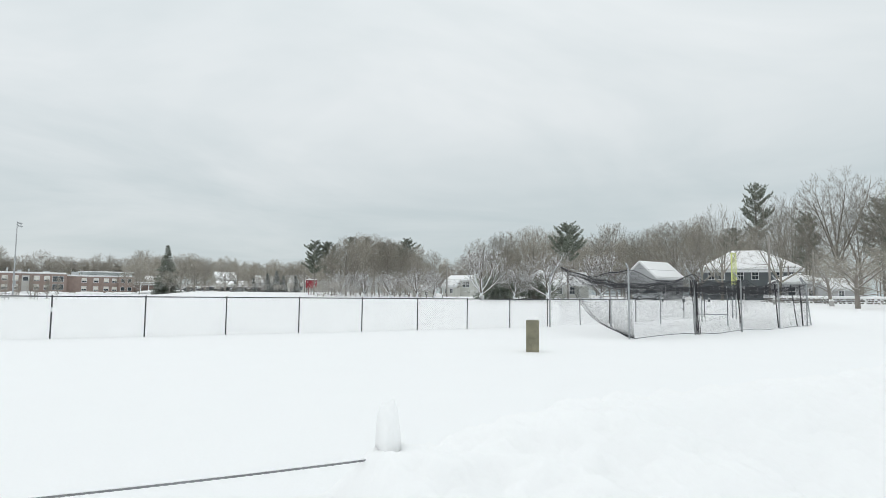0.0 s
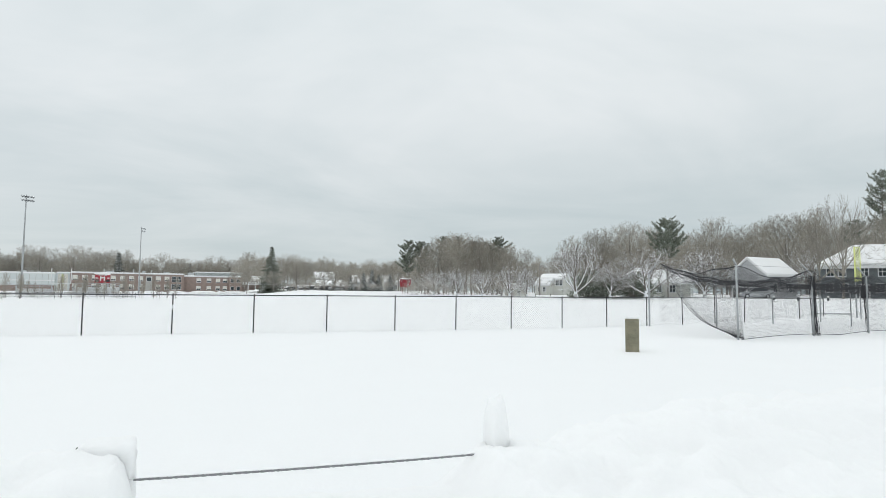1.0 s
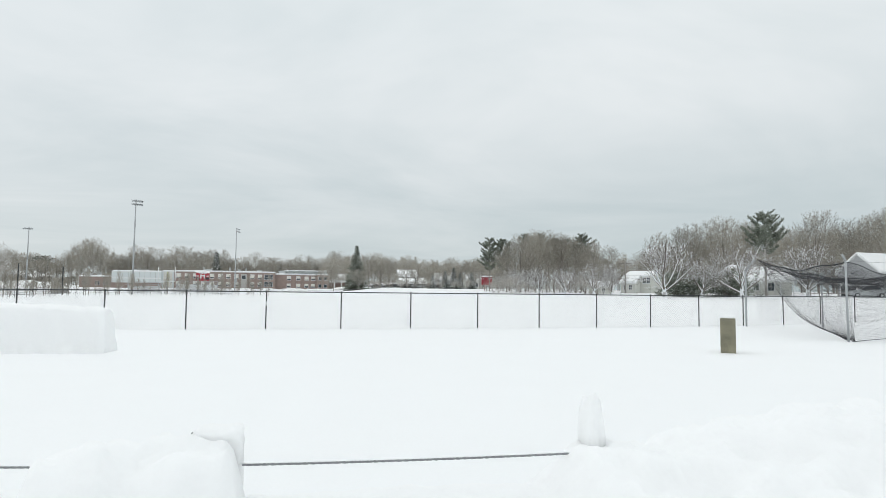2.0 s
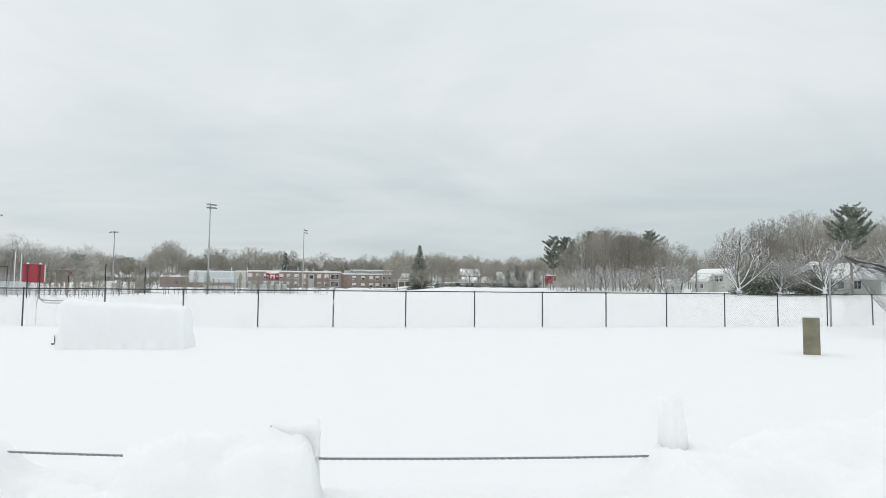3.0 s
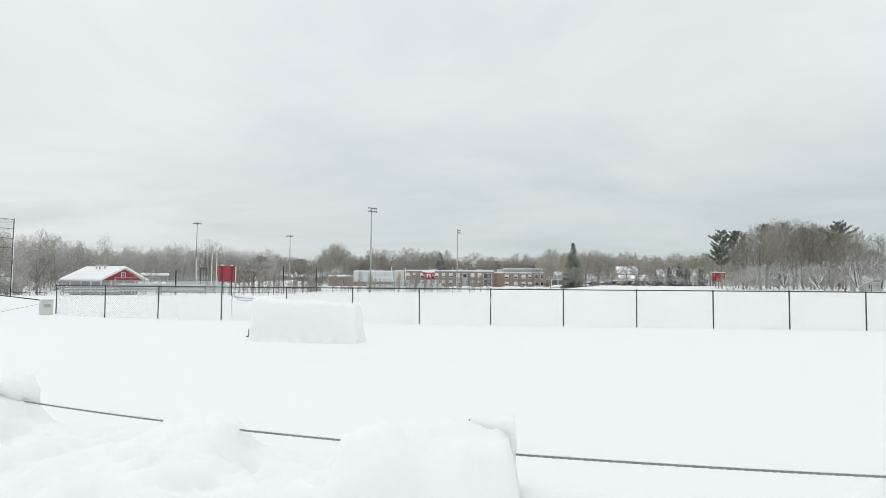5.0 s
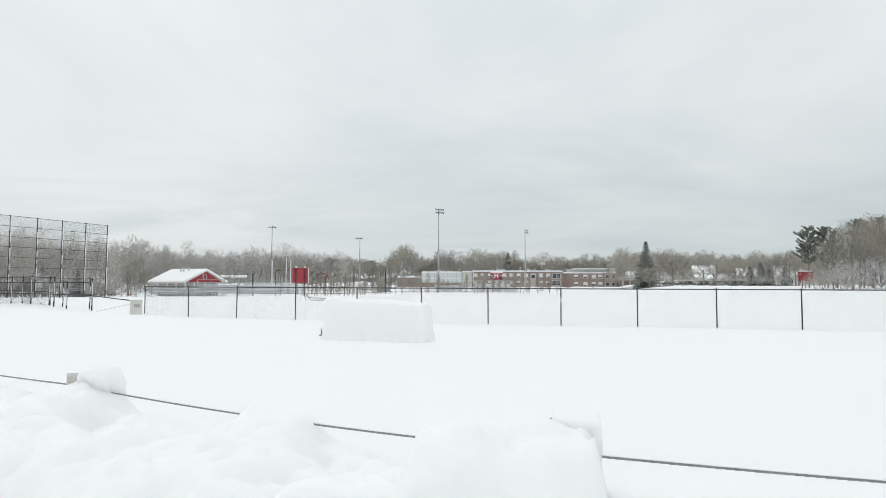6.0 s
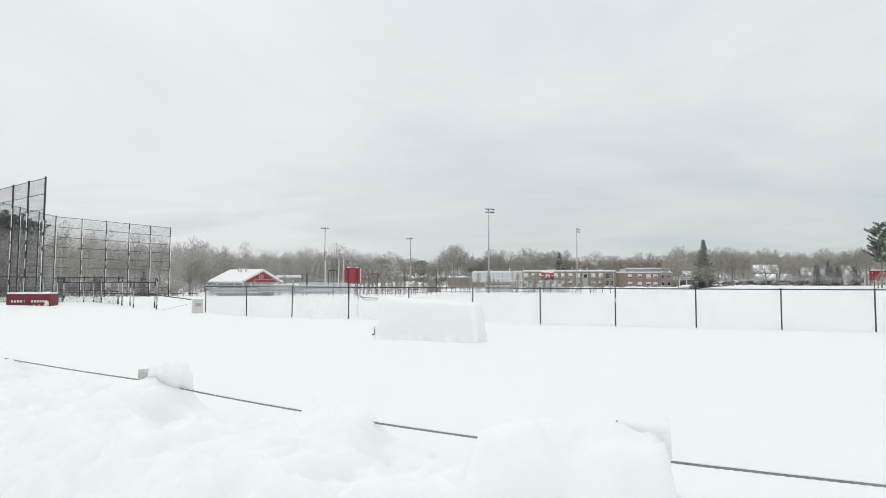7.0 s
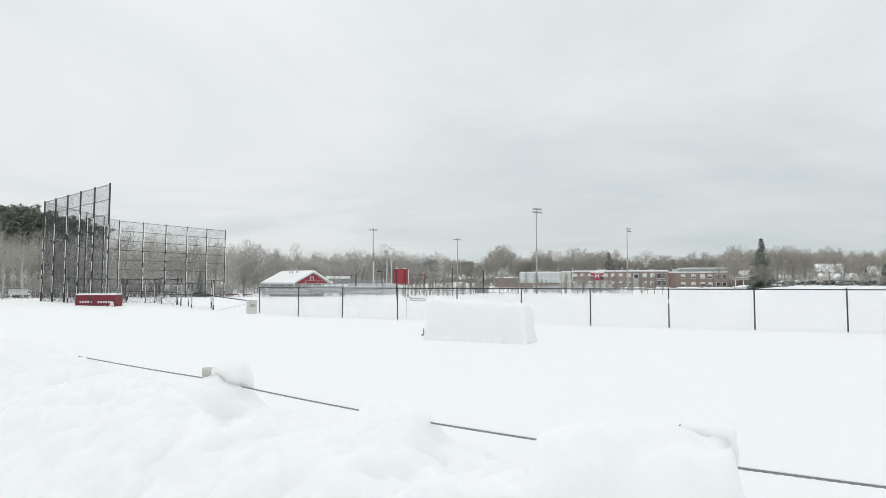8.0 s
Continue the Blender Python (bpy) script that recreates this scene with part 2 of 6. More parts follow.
def spikes(segs):
    """Mesh data of many slim three-sided twigs that end in a point."""
    s = np.asarray(segs, float).reshape(-1, 8)
    p0, p1, r0 = s[:, :3], s[:, 3:6], s[:, 6:7]
    d = p1 - p0
    d /= np.maximum(np.linalg.norm(d, axis=1, keepdims=True), 1e-9)
    ref = np.where(np.abs(d[:, 2:3]) > 0.9, (1.0, 0.0, 0.0), (0.0, 0.0, 1.0))
    u = np.cross(d, ref)
    u /= np.linalg.norm(u, axis=1, keepdims=True)
    v = np.cross(d, u)
    ring = [u * math.cos(a) + v * math.sin(a) for a in (1.571, 3.665, 5.760)]
    verts = np.stack([p0 + k * r0 for k in ring] + [p1], 1).reshape(-1, 3)
    tri = np.array((1, 0, 3, 2, 1, 3, 0, 2, 3))
    loops = (np.arange(len(s))[:, None] * 4 + tri[None]).reshape(-1)
    return mesh_of(verts, loops, np.full(3 * len(s), 3))


def slivers(segs):
    """Mesh data of the finest twigs: one slim blade each."""
    s = np.asarray(segs, float).reshape(-1, 8)
    p0, p1, r0 = s[:, :3], s[:, 3:6], s[:, 6:7]
    d = p1 - p0
    g = np.random.RandomState(len(s)).normal(0, 1, (len(s), 3))
    w = np.cross(d, g)
    w /= np.maximum(np.linalg.norm(w, axis=1, keepdims=True), 1e-9)
    verts = np.stack([p0 - w * r0, p0 + w * r0, p1], 1).reshape(-1, 3)
    return mesh_of(verts, np.arange(3 * len(s)), np.full(len(s), 3))


def grid_mesh(X, Y, Z, smooth=True):
    h, w = X.shape
    verts = np.stack([X, Y, Z], -1).reshape(-1, 3)
    i = (np.arange(h - 1)[:, None] * w + np.arange(w - 1)[None]).reshape(-1)
    loops = np.stack([i, i + 1, i + w + 1, i + w], 1).reshape(-1)
    return mesh_of(verts, loops, np.full(len(i), 4), smooth)


def line(pts, r, r1=None):
    """Tube rows along a polyline."""
    r1 = r if r1 is None else r1
    k = len(pts) - 1
    return [(*pts[i], *pts[i + 1], r + (r1 - r) * i / k, r + (r1 - r) * (i + 1) / k) for i in range(k)]


# the plan's middle: far things are given by their bearing from it, clockwise from north, and their distance
MID = (1.1, -0.35)


def pol(bearing, far):
    return MID[0] + far * math.sin(radians(bearing)), MID[1] + far * math.cos(radians(bearing))


def rise(x, y):
    """The height of the snow: level as far as the fences, rising to the road in the east, falling to a lower field in the west."""
    x, y = np.asarray(x, float), np.asarray(y, float)
    r = np.hypot(x - MID[0], y - MID[1])
    east = np.interp(r, (0, 36, 46, 60, 80, 110, 150, 250, 700, 4000), (0, 0, 0.12, 0.55, 0.98, 1.30, 1.75, 2.3, 3.2, 3.2))
    middle = np.interp(r, (0, 80, 118, 150, 172, 225, 268, 330, 700, 4000), (0, 0, -0.10, -0.15, 0, 0.6, 1.0, 1.8, 3.2, 3.2))
    west = np.interp(r, (0, 46, 80, 118, 150, 178, 220, 268, 330, 700, 4000), (0, 0, -0.12, -0.35, -0.85, -0.8, 0.1, 1.0, 1.8, 3.2, 3.2))
    bearing = np.degrees(np.arctan2(x - MID[0], y - MID[1]))
    k = np.clip((bearing - 1) / 8, 0, 1)
    j = np.clip((bearing + 23) / 7, 0, 1)
    west = west + (middle - west) * j * j * (3 - 2 * j)
    drift = 0.30 * np.clip((-x - 30) / 7, 0, 1) * np.clip((110 - r) / 30, 0, 1) * np.clip((y - 5) / 20, 0, 1)
    return west + (east - west) * k * k * (3 - 2 * k) + drift


def ground_z(x, y):
    return float(rise(x, y))


def put(name, bearing, far, label, category, turn=0.0, group="", kind="", sink=0.0):
    """A thing at a bearing and distance, its front (-y) towards the plan's middle, turned by so many degrees."""
    x, y = pol(bearing, far)
    return thing(name, x, y, ground_z(x, y) - sink, -bearing + turn, label, category, group, kind)


# ---- the ground ----
def build_ground():
    r = np.concatenate((np.linspace(0.0, 40, 110), np.geomspace(41, 4000, 90)))
    a = np.linspace(0, 2 * math.pi, 361)
    R, A = np.meshgrid(r, a)
    X, Y = MID[0] + R * np.sin(A), MID[1] + R * np.cos(A)
    Z = rise(X, Y)
    soft = np.zeros_like(Z)
    for i in range(0, Z.shape[0]):
        for j in range(1, 130):
            soft[i, j] = noise.noise((X[i, j] * 0.16, Y[i, j] * 0.16, 3.0)) * 0.05 + noise.noise((X[i, j] * 0.7, Y[i, j] * 0.7, 9.0)) * 0.012
    soft[-1] = soft[0]
    near = np.clip((R - 2) / 6, 0, 1) * np.clip((600 - R) / 500, 0, 1)
    me = grid_mesh(X, Y, Z + soft * near)
    ob = part("ground", me, SNOW)
    tagged(ob, "smooth deep untrodden snow over a playing field", "ground", kind="structure")


build_ground()


def cable_y(x):
    return np.interp(x, (-5.6, -2.35, 0.90, 2.62, 6.5), (4.05, 3.14, 2.28, 2.15, 2.10))


def bank_top(x):
    """The crest of the ploughed snow along the cable, lump by lump."""
    base = np.interp(x, (-12, -5.4, -4.9, -4.1, 1.3, 2.34, 2.52, 3.0, 3.6, 5.0, 12), (1.12, 1.10, 1.00, 0.84, 0.80, 0.80, 0.95, 1.00, 1.08, 1.12, 1.14))
    for c, w, h, e in ((-0.71, 0.29, 0.19, 4), (-2.29, 0.25, 0.18, 4), (3.9, 0.5, 0.04, 2), (-3.3, 0.5, 0.05, 2)):
        base = base + h * np.exp(-(np.abs(x - c) / w) ** e)
    return base


def build_bank():
    x = np.concatenate((np.arange(-12, -5, 0.07), np.arange(-5, 4.2, 0.026), np.arange(4.2, 12.05, 0.07)))
    s = np.arange(-2.7, 1.0, 0.032)
    X, S = np.meshgrid(x, s)
    prof = np.interp(S, (-2.7, -2.2, -1.4, -0.7, -0.25, 0.05, 0.30, 0.75, 1.0), (-0.08, 0.25, 0.70, 0.87, 0.98, 1.0, 0.86, 0.10, -0.08))
    Y = cable_y(X) + S
    # the crest wanders, so that lumps are no straight ridges
    wander = np.zeros_like(X)
    for i in range(X.shape[0]):
        for j in range(X.shape[1]):
            wander[i, j] = noise.noise((X[i, j] * 1.9, Y[i, j] * 1.9, 7.0)) * 0.05
    crest = bank_top(X + wander * (S < -0.25))
    lumps = np.exp(-(np.abs(S + 0.12) / 0.30) ** 3)
    flat = np.minimum(crest, 0.84) * (1 - lumps) + crest * lumps
    k = np.clip((X - 2.15) / 0.3, 0, 1) + np.clip((-3.9 - X) / 0.4, 0, 1)
    Z = (flat + (crest - flat) * k) * prof
    # the heap thrown up before the cable, and the mound leaning on the middle post
    heap = np.interp(X, (-12, -4.6, -3.4, -1.2, -0.6, -0.1, 0.25, 1.0, 1.2), (0.0, 0.0, 0.16, 0.16, 0.18, 0.16, 0.13, 0.06, 0.0))
    Z += 0.05 * np.exp(-((X - 2.58) / 0.15) ** 2 - ((Y - 2.10) / 0.22) ** 2)
    Z += heap * np.exp(-(np.abs(S + 0.80 + wander * 3) / 0.42) ** 3)
    # the mound: crumbled snow shovelled against the middle post
    high = np.interp(X + wander, (0.2, 0.4, 0.80, 0.90, 1.0), (1.03, 1.07, 1.09, 1.06, 1.04))
    mound = high * np.exp(-(np.abs(X - 0.605 + 0.25 * wander) / 0.418) ** 20) * np.exp(-(np.abs(Y - 2.14 + wander) / np.where(Y > 2.14, 0.24, 0.66)) ** np.where(Y > 2.14, 5, 3.0))
    heaped = np.clip((mound - Z) / 0.25, 0, 1)
    Z = np.maximum(Z, mound)
    for i in range(Z.shape[0]):
        for j in range(Z.shape[1]):
            p = Vector((X[i, j], Y[i, j], 0.0))
            rough = noise.fractal(p * 1.9 + Vector((5, 0, 0)), 1.0, 2.1, 3) * 0.040
            k = noise.noise(p * 4.6 + Vector((0, 9, 2)))
            clod = 0.022 * math.tanh(3.2 * k) + 0.016 * math.tanh(3.0 * noise.noise(p * 9.0 + Vector((2, 3, 0)))) + (0.4 - min(noise.voronoi(p * 8 + Vector((3, 0, 1.0)))[0][0], 0.4)) * 0.07
            fine = noise.noise(p * 24.0) * 0.006 + 0.010 * math.tanh(2.5 * noise.noise(p * 15.0 + Vector((7, 1, 0))))
            calm = 0.85 if X[i, j] > 2.45 else (0.35 if X[i, j] > 1.0 else float(np.interp(S[i, j], (-0.6, -0.3, 0.1), (1.25, 1.2, 0.5))))
            if heaped[i, j] > 0:  # broken clods
                q = p + Vector((0, 0, Z[i, j]))
                clod += heaped[i, j] * (0.40 - min(noise.voronoi(q * 7 + Vector((1, 5, 2)))[0][0], 0.40)) * 0.15
            Z[i, j] += (rough + clod + fine) * calm * min(1.0, max(0.0, prof[i, j]) + 0.2)
    me = grid_mesh(X, Y, Z)
    ob = part("snow_bank", me, BANK)
    tagged(ob, "lumpy ridge of ploughed snow along a cable guard", "snow bank", kind="stuff")


build_bank()


def snow_lump(w, d, h, seed, parent, at, rough=0.10, square=4.5, turn=0.0):
    """A block of settled snow with rounded edges and slightly uneven sides."""
    n = 12
    bm = bmesh.new()
    bmesh.ops.create_cube(bm, size=2)
    bmesh.ops.subdivide_edges(bm, edges=bm.edges[:], cuts=n, use_grid_fill=True)
    for v in bm.verts:
        c = v.co.copy()
        norm = (abs(c.x) ** square + abs(c.y) ** square + abs(c.z) ** square) ** (1 / square)
        q = c / norm
        k = 1 + rough * (noise.noise(q * 1.3 + Vector((seed * 3.7, 0, 0))) + 0.4 * noise.noise(q * 3.4 + Vector((0, seed * 2.9, 0))))
        v.co = Vector((q.x * w / 2, q.y * d / 2, q.z * h / 2)) * k
    for f in bm.faces:
        f.smooth = True
    ob = part("snow_cap", bm, BANK, parent, "settled snow")
    ob.matrix_basis = pose(*at, 0, 0, turn)
    return ob


def build_cable_guard():
    g = thing("cable_guard", 0.9, 2.28, 0.0, 0, "steel cable strung between snow-capped weathered wooden posts", "guard rail")
    # place, height, width, depth, turn of each post
    spots = ((-5.6, 4.05, 0.98, 0.10, 0.14, 30), (-2.50, 3.155, 1.035, 0.100, 0.13, 44), (0.905, 2.31, 1.02, 0.13, 0.13, 2), (2.612, 2.225, 1.12, 0.070, 0.08, -6), (6.5, 2.10, 1.0, 0.10, 0.14, -12))
    for i, (x, y, top, w, d, turn) in enumerate(spots):
        bm = bmesh.new()
        box(bm, -w / 2, w / 2, -d / 2, d / 2, -0.05, top, bevel=0.006)
        for k in range(5):  # weathered grooves
            gx = -w * 0.36 + k * w * 0.17
            box(bm, gx - 0.002, gx + 0.002, -d / 2 - 0.003, -d / 2 + 0.002, 0.3, top - 0.015 * (1 + k % 3))
        p = part("post", bm, GREYWOOD, g)
        p.matrix_basis = pose(x - 0.9, y - 2.28, 0, 0.6 * math.sin(i * 2.1), 0.6 * math.cos(i * 1.7), turn)
    at = lambda x, y, z: (x - 0.9, y - 2.28, z)
    snow_lump(0.22, 0.22, 0.40, 2, g, at(-2.215, 3.09, 0.89), 0.32, 4, -15)
    # the square cap on the middle post, and the snow plastered down one side of it
    snow_lump(0.205, 0.20, 0.15, 3, g, at(0.880, 2.27, 1.035), 0.14, 7, 2)
    snow_lump(0.085, 0.19, 0.56, 5, g, at(0.942, 2.29, 0.785), 0.10, 6, 2)
    snow_lump(0.108, 0.17, 1.16, 11, g, at(2.607, 2.18, 0.635), 0.14, 3.4)
    part("strap", tubes(line([(0.742 - 0.9, -0.06, 1.035), (0.758 - 0.9, -0.07, 1.070), (0.783 - 0.9, -0.075, 1.105)], 0.0020), 5, True), BLACK, g)
    stops = ((-5.6, 4.06, 0.955), (-2.52, 3.139, 0.962), (0.905, 2.235, 0.954), (2.55, 2.150, 0.943), (6.5, 2.03, 0.75))
    sags = (0.010, 0.034, 0.006, 0.0)
    for i in range(4):
        a, b = Vector(stops[i]), Vector(stops[i + 1])
        pts = []
        for k in range(25):
            t = k / 24
            p = a.lerp(b, t)
            pts.append((p.x - 0.9, p.y - 2.28, p.z - sags[i] * 4 * t * (1 - t)))
        c = part("cable", hose(pts, 0.0044, 8), ROPE, g)
        # strands laid round the rope
        L = (b - a).length
        turns = int(L / 0.10)
        for st in range(3):
            hel = []
            for k in range(turns * 6 + 1):
                t = k / (turns * 6)
                q = Vector(pts[0]).lerp(Vector(pts[-1]), t)
                dz = -sags[i] * 4 * t * (1 - t)
                w = 2 * math.pi * (turns * t + st / 3)
                hel.append((q.x, q.y + 0.0036 * math.cos(w), q.z + dz + 0.0036 * math.sin(w)))
            part("strand", hose(hel, 0.0023, 4), ROPE, c)
        if 0 < i < 3:  # a thread of snow lying on the cable
            part("snow_line", hose([(x, y, z + 0.0052) for x, y, z in pts[1:-1]], 0.0022, 5), SNOW, c)


build_cable_guard()


# ---- chain-link ----
def link_rows(w, h, pitch, r):
    """Woven wires of a flat panel w wide and h high, in x and z from its lower left corner."""
    rows = []
    step = pitch * math.sqrt(2)
    k = -h
    while k < w:
        x0, x1 = max(k, 0.0), min(k + h, w)
        if x1 > x0:
            rows.append((x0, 0.004, x0 - k, x1, 0.004, x1 - k, r, r))
            rows.append((x0, -0.004, h - (x0 - k), x1, -0.004, h - (x1 - k), r, r))
        k += step
    return rows


LINK = {}


def link_panel(parent, a, b, z0, z1, pitch=0.083, r=0.0019, material=None, name="chain_link"):
    """A panel of chain-link between two places in the plan, under a thing at the origin."""
    w, h = math.hypot(b[0] - a[0], b[1] - a[1]), z1 - z0
    key = (round(h, 2), pitch, r)
    if key not in LINK:
        LINK[key] = tubes(link_rows(3.05, h, pitch, r), 3)
        LINK[key].materials.append(material or WIRE)
    o = new(name, LINK[key])
    o.parent = parent
    o.matrix_basis = pose(a[0], a[1], z0, 0, 0, math.degrees(math.atan2(b[1] - a[1], b[0] - a[0]))) @ Matrix.Diagonal((w / 3.05, 1, 1, 1))
    return o


FENCE_X = (-23.9, -19.25, -16.1, -12.57, -9.3, -6.15, -3.1, 0.0, 3.08, 6.1, 9.17, 12.14, 15.05, 17.93, 20.80, 23.80, 26.85, 29.8, 32.7, 35.7, 38.9, 42.0)


def fence_y(x):
    return float(np.interp(x, (-23.9, -19.25, -12.57, -6.1, -3.1, 0, 18, 21, 24, 27, 35.7, 42), (30.0, 27.55, 26.4, 25.8, 25.65, 25.6, 25.65, 25.9, 26.4, 27.0, 28.45, 29.6)))


def build_fence():
    f = thing("chain_link_fence", 0, 0, 0, 0, "black chain-link fence standing in deep snow", "fence")
    rnd = random.Random(4)
    post = part("post", tubes([(0, 0, -0.3, 0, 0, 1.56, 0.027, 0.027), (0, 0, 1.56, 0, 0, 1.60, 0.032, 0.018)], 8, True), BLACK, f)
    for i, x in enumerate(FENCE_X):
        y = fence_y(x)
        m = pose(x, y, 0, rnd.uniform(-0.5, 0.5), rnd.uniform(-0.6, 0.6), rnd.uniform(0, 90))
        p = post if i == 0 else share(post, m, f)
        p.matrix_basis = m
        if i == 7:  # snow caught on one post
            c = part("snow_clump", tubes([(0.012, -0.022, 0, 0.012, -0.022, 0.16, 0.02, 0.026)], 6, True), SNOW, f)
            c.location = (x, y, 0.98)
    for i in range(len(FENCE_X) - 1):
        a, b = (FENCE_X[i], fence_y(FENCE_X[i])), (FENCE_X[i + 1], fence_y(FENCE_X[i + 1]))
        part("top_rail", tubes([(*a, 1.545, *b, 1.545, 0.022, 0.022)], 8), BLACK, f)
        link_panel(f, a, b, -0.06, 1.545)


build_fence()


# ---- bollard, snowed-in goal, small things by the fence ----
def build_bollard():
    x, y = 13.32, 14.52
    b = thing("bollard", x, y, 0, -38, "squat square mossy timber bollard capped with snow", "bollard")
    bm = bmesh.new()
    box(bm, -0.20, 0.20, -0.20, 0.20, -0.05, 0.985, bevel=0.018)
    for k in range(3):
        box(bm, -0.12 + 0.12 * k - 0.004, -0.12 + 0.12 * k + 0.004, -0.203, -0.19, 0.08, 0.95)
    part("post", bm, BOLLARD, b)
    snow_lump(0.36, 0.36, 0.09, 2, b, (0, 0, 1.0), 0.1)


build_bollard()


def build_goal():
    g = thing("goal", -5.16, 17.3, 0, -5, "low sports goal plastered with snow, only a dark foot showing", "goal")
    bm = bmesh.new()
    rows = []
    # front sheet, top and back of the snow-filled net
    py = (-0.62, -0.605, -0.60, -0.585, -0.56, -0.52, -0.42, -0.22, 0.10, 0.22, 0.26, 0.28)
    pz = (-0.10, 0.10, 0.40, 0.75, 1.00, 1.12, 1.19, 1.22, 1.12, 0.85, 0.35, -0.10)
    s = np.linspace(0, 11, 45)
    prof = list(zip(np.interp(s, range(12), py), np.interp(s, range(12), pz)))
    for u in np.linspace(-1, 1, 91):
        row = []
        edge = max(0.0, abs(u) - 0.94) / 0.06
        crest = 0.05 * noise.noise((u * 2.3, 0, 3)) + 0.035 * noise.noise((u * 7, 4, 0)) - 0.055 * u + 0.05 * math.exp(-((u + 0.80) / 0.10) ** 2)
        for y, z in prof:
            q = Vector((u * 1.66, y, z))
            dent = 0.035 * noise.noise(q * 1.6) + 0.020 * noise.noise(q * 4.3 + Vector((3, 0, 0))) + 0.008 * noise.noise(q * 11)
            out = 0.07 * noise.noise((z * 2.2, u * 0.5, 5.0 if u > 0 else 9.0)) + 0.03 * noise.noise((z * 7, 2.0, u))
            foot = max(0.0, 0.22 - z) * (0.5 + noise.noise((u * 5, 0, 7)))
            row.append(bm.verts.new((u * 1.66 + out * abs(u) ** 6 + (0.05 * (1 - z) if u > 0.9 else 0.0) - 0.04 * z, y * (1 - 0.12 * edge) + dent - (foot if y < 0 else 0.0), z * (1 - 0.04 * edge * edge) + crest * max(0.0, z))))
        rows.append(row)
    for i in range(len(rows) - 1):
        for j in range(len(prof) - 1):
            bm.faces.new((rows[i][j], rows[i + 1][j], rows[i + 1][j + 1], rows[i][j + 1]))
    bm.faces.new(rows[0])
    bm.faces.new(rows[-1][::-1])
    bmesh.ops.recalc_face_normals(bm, faces=bm.faces[:])
    for f in bm.faces:
        f.smooth = len(f.verts) == 4
    part("snow_cover", bm, BANK, g, "snow crusted over the net")
    bar = [(-1.66, -0.6, 0.14, -1.69, -0.6, 0.36, 0.020, 0.008), (-1.74, -0.62, 0.13, -1.62, -0.6, 0.14, 0.020, 0.020)]
    part("foot", tubes(bar, 6, True), BLACK, g)


build_goal()


def build_tipped_frame():
    x, y = -12.9, 28.2
    g = thing("tipped_goal_frame", x, y, 0.0, -8, "tube goal frame with net, tipped over in the snow", "goal frame")
    part("frame", tubes(line([(-0.05, 0, 0.85), (0.0, 0, 1.12), (0.05, 0, 1.28), (0.1, 0, 1.08), (0.3, 0, 1.02), (1.2, 0.1, 0.98)], 0.018) + line([(0.1, 0, 1.08), (0.3, 0, 0.90), (1.2, 0.1, 0.88)], 0.016)
                        + line([(0.0, 0, 1.12), (0.3, 0, 1.0)], 0.014) + line([(-0.05, 0, 0.85), (-0.05, 0, -0.1)], 0.007) + line([(1.2, 0.1, 0.98), (1.2, 0.1, -0.1)], 0.016), 6, True), GALV, g)
    part("net", tubes([(0.3 + k * 0.07, 0.05, 1.02, 0.3 + k * 0.07 + 0.05, 0.06, 0.90, 0.005, 0.005) for k in range(12)], 3), GALV, g)
    s = thing("dead_stem", -14.6, 26.0, 0.0, 0, "dry broken weed stem sticking out of the snow", "plant")
    part("stem", tubes(line([(0.25, 0, -0.02), (0.1, 0, 0.2), (0, 0, 0.38)], 0.012, 0.006) + line([(0.1, 0, 0.2), (0.16, 0, 0.27)], 0.008, 0.004), 5), POLEWOOD, s)


build_tipped_frame()


# ---- batting cage ----
def net_rows(f, wu, wv, pitch, r, su, sv):
    """Wires of a net over f(u, v): so wide and high, in so many steps each way."""
    rows = []
    for a in np.linspace(0, 1, max(2, int(wv / pitch))):
        rows += line([f(u, a) for u in np.linspace(0, 1, su + 1)], r)
    for a in np.linspace(0, 1, max(2, int(wu / pitch))):
        rows += line([f(a, v) for v in np.linspace(0, 1, sv + 1)], r)
    return rows


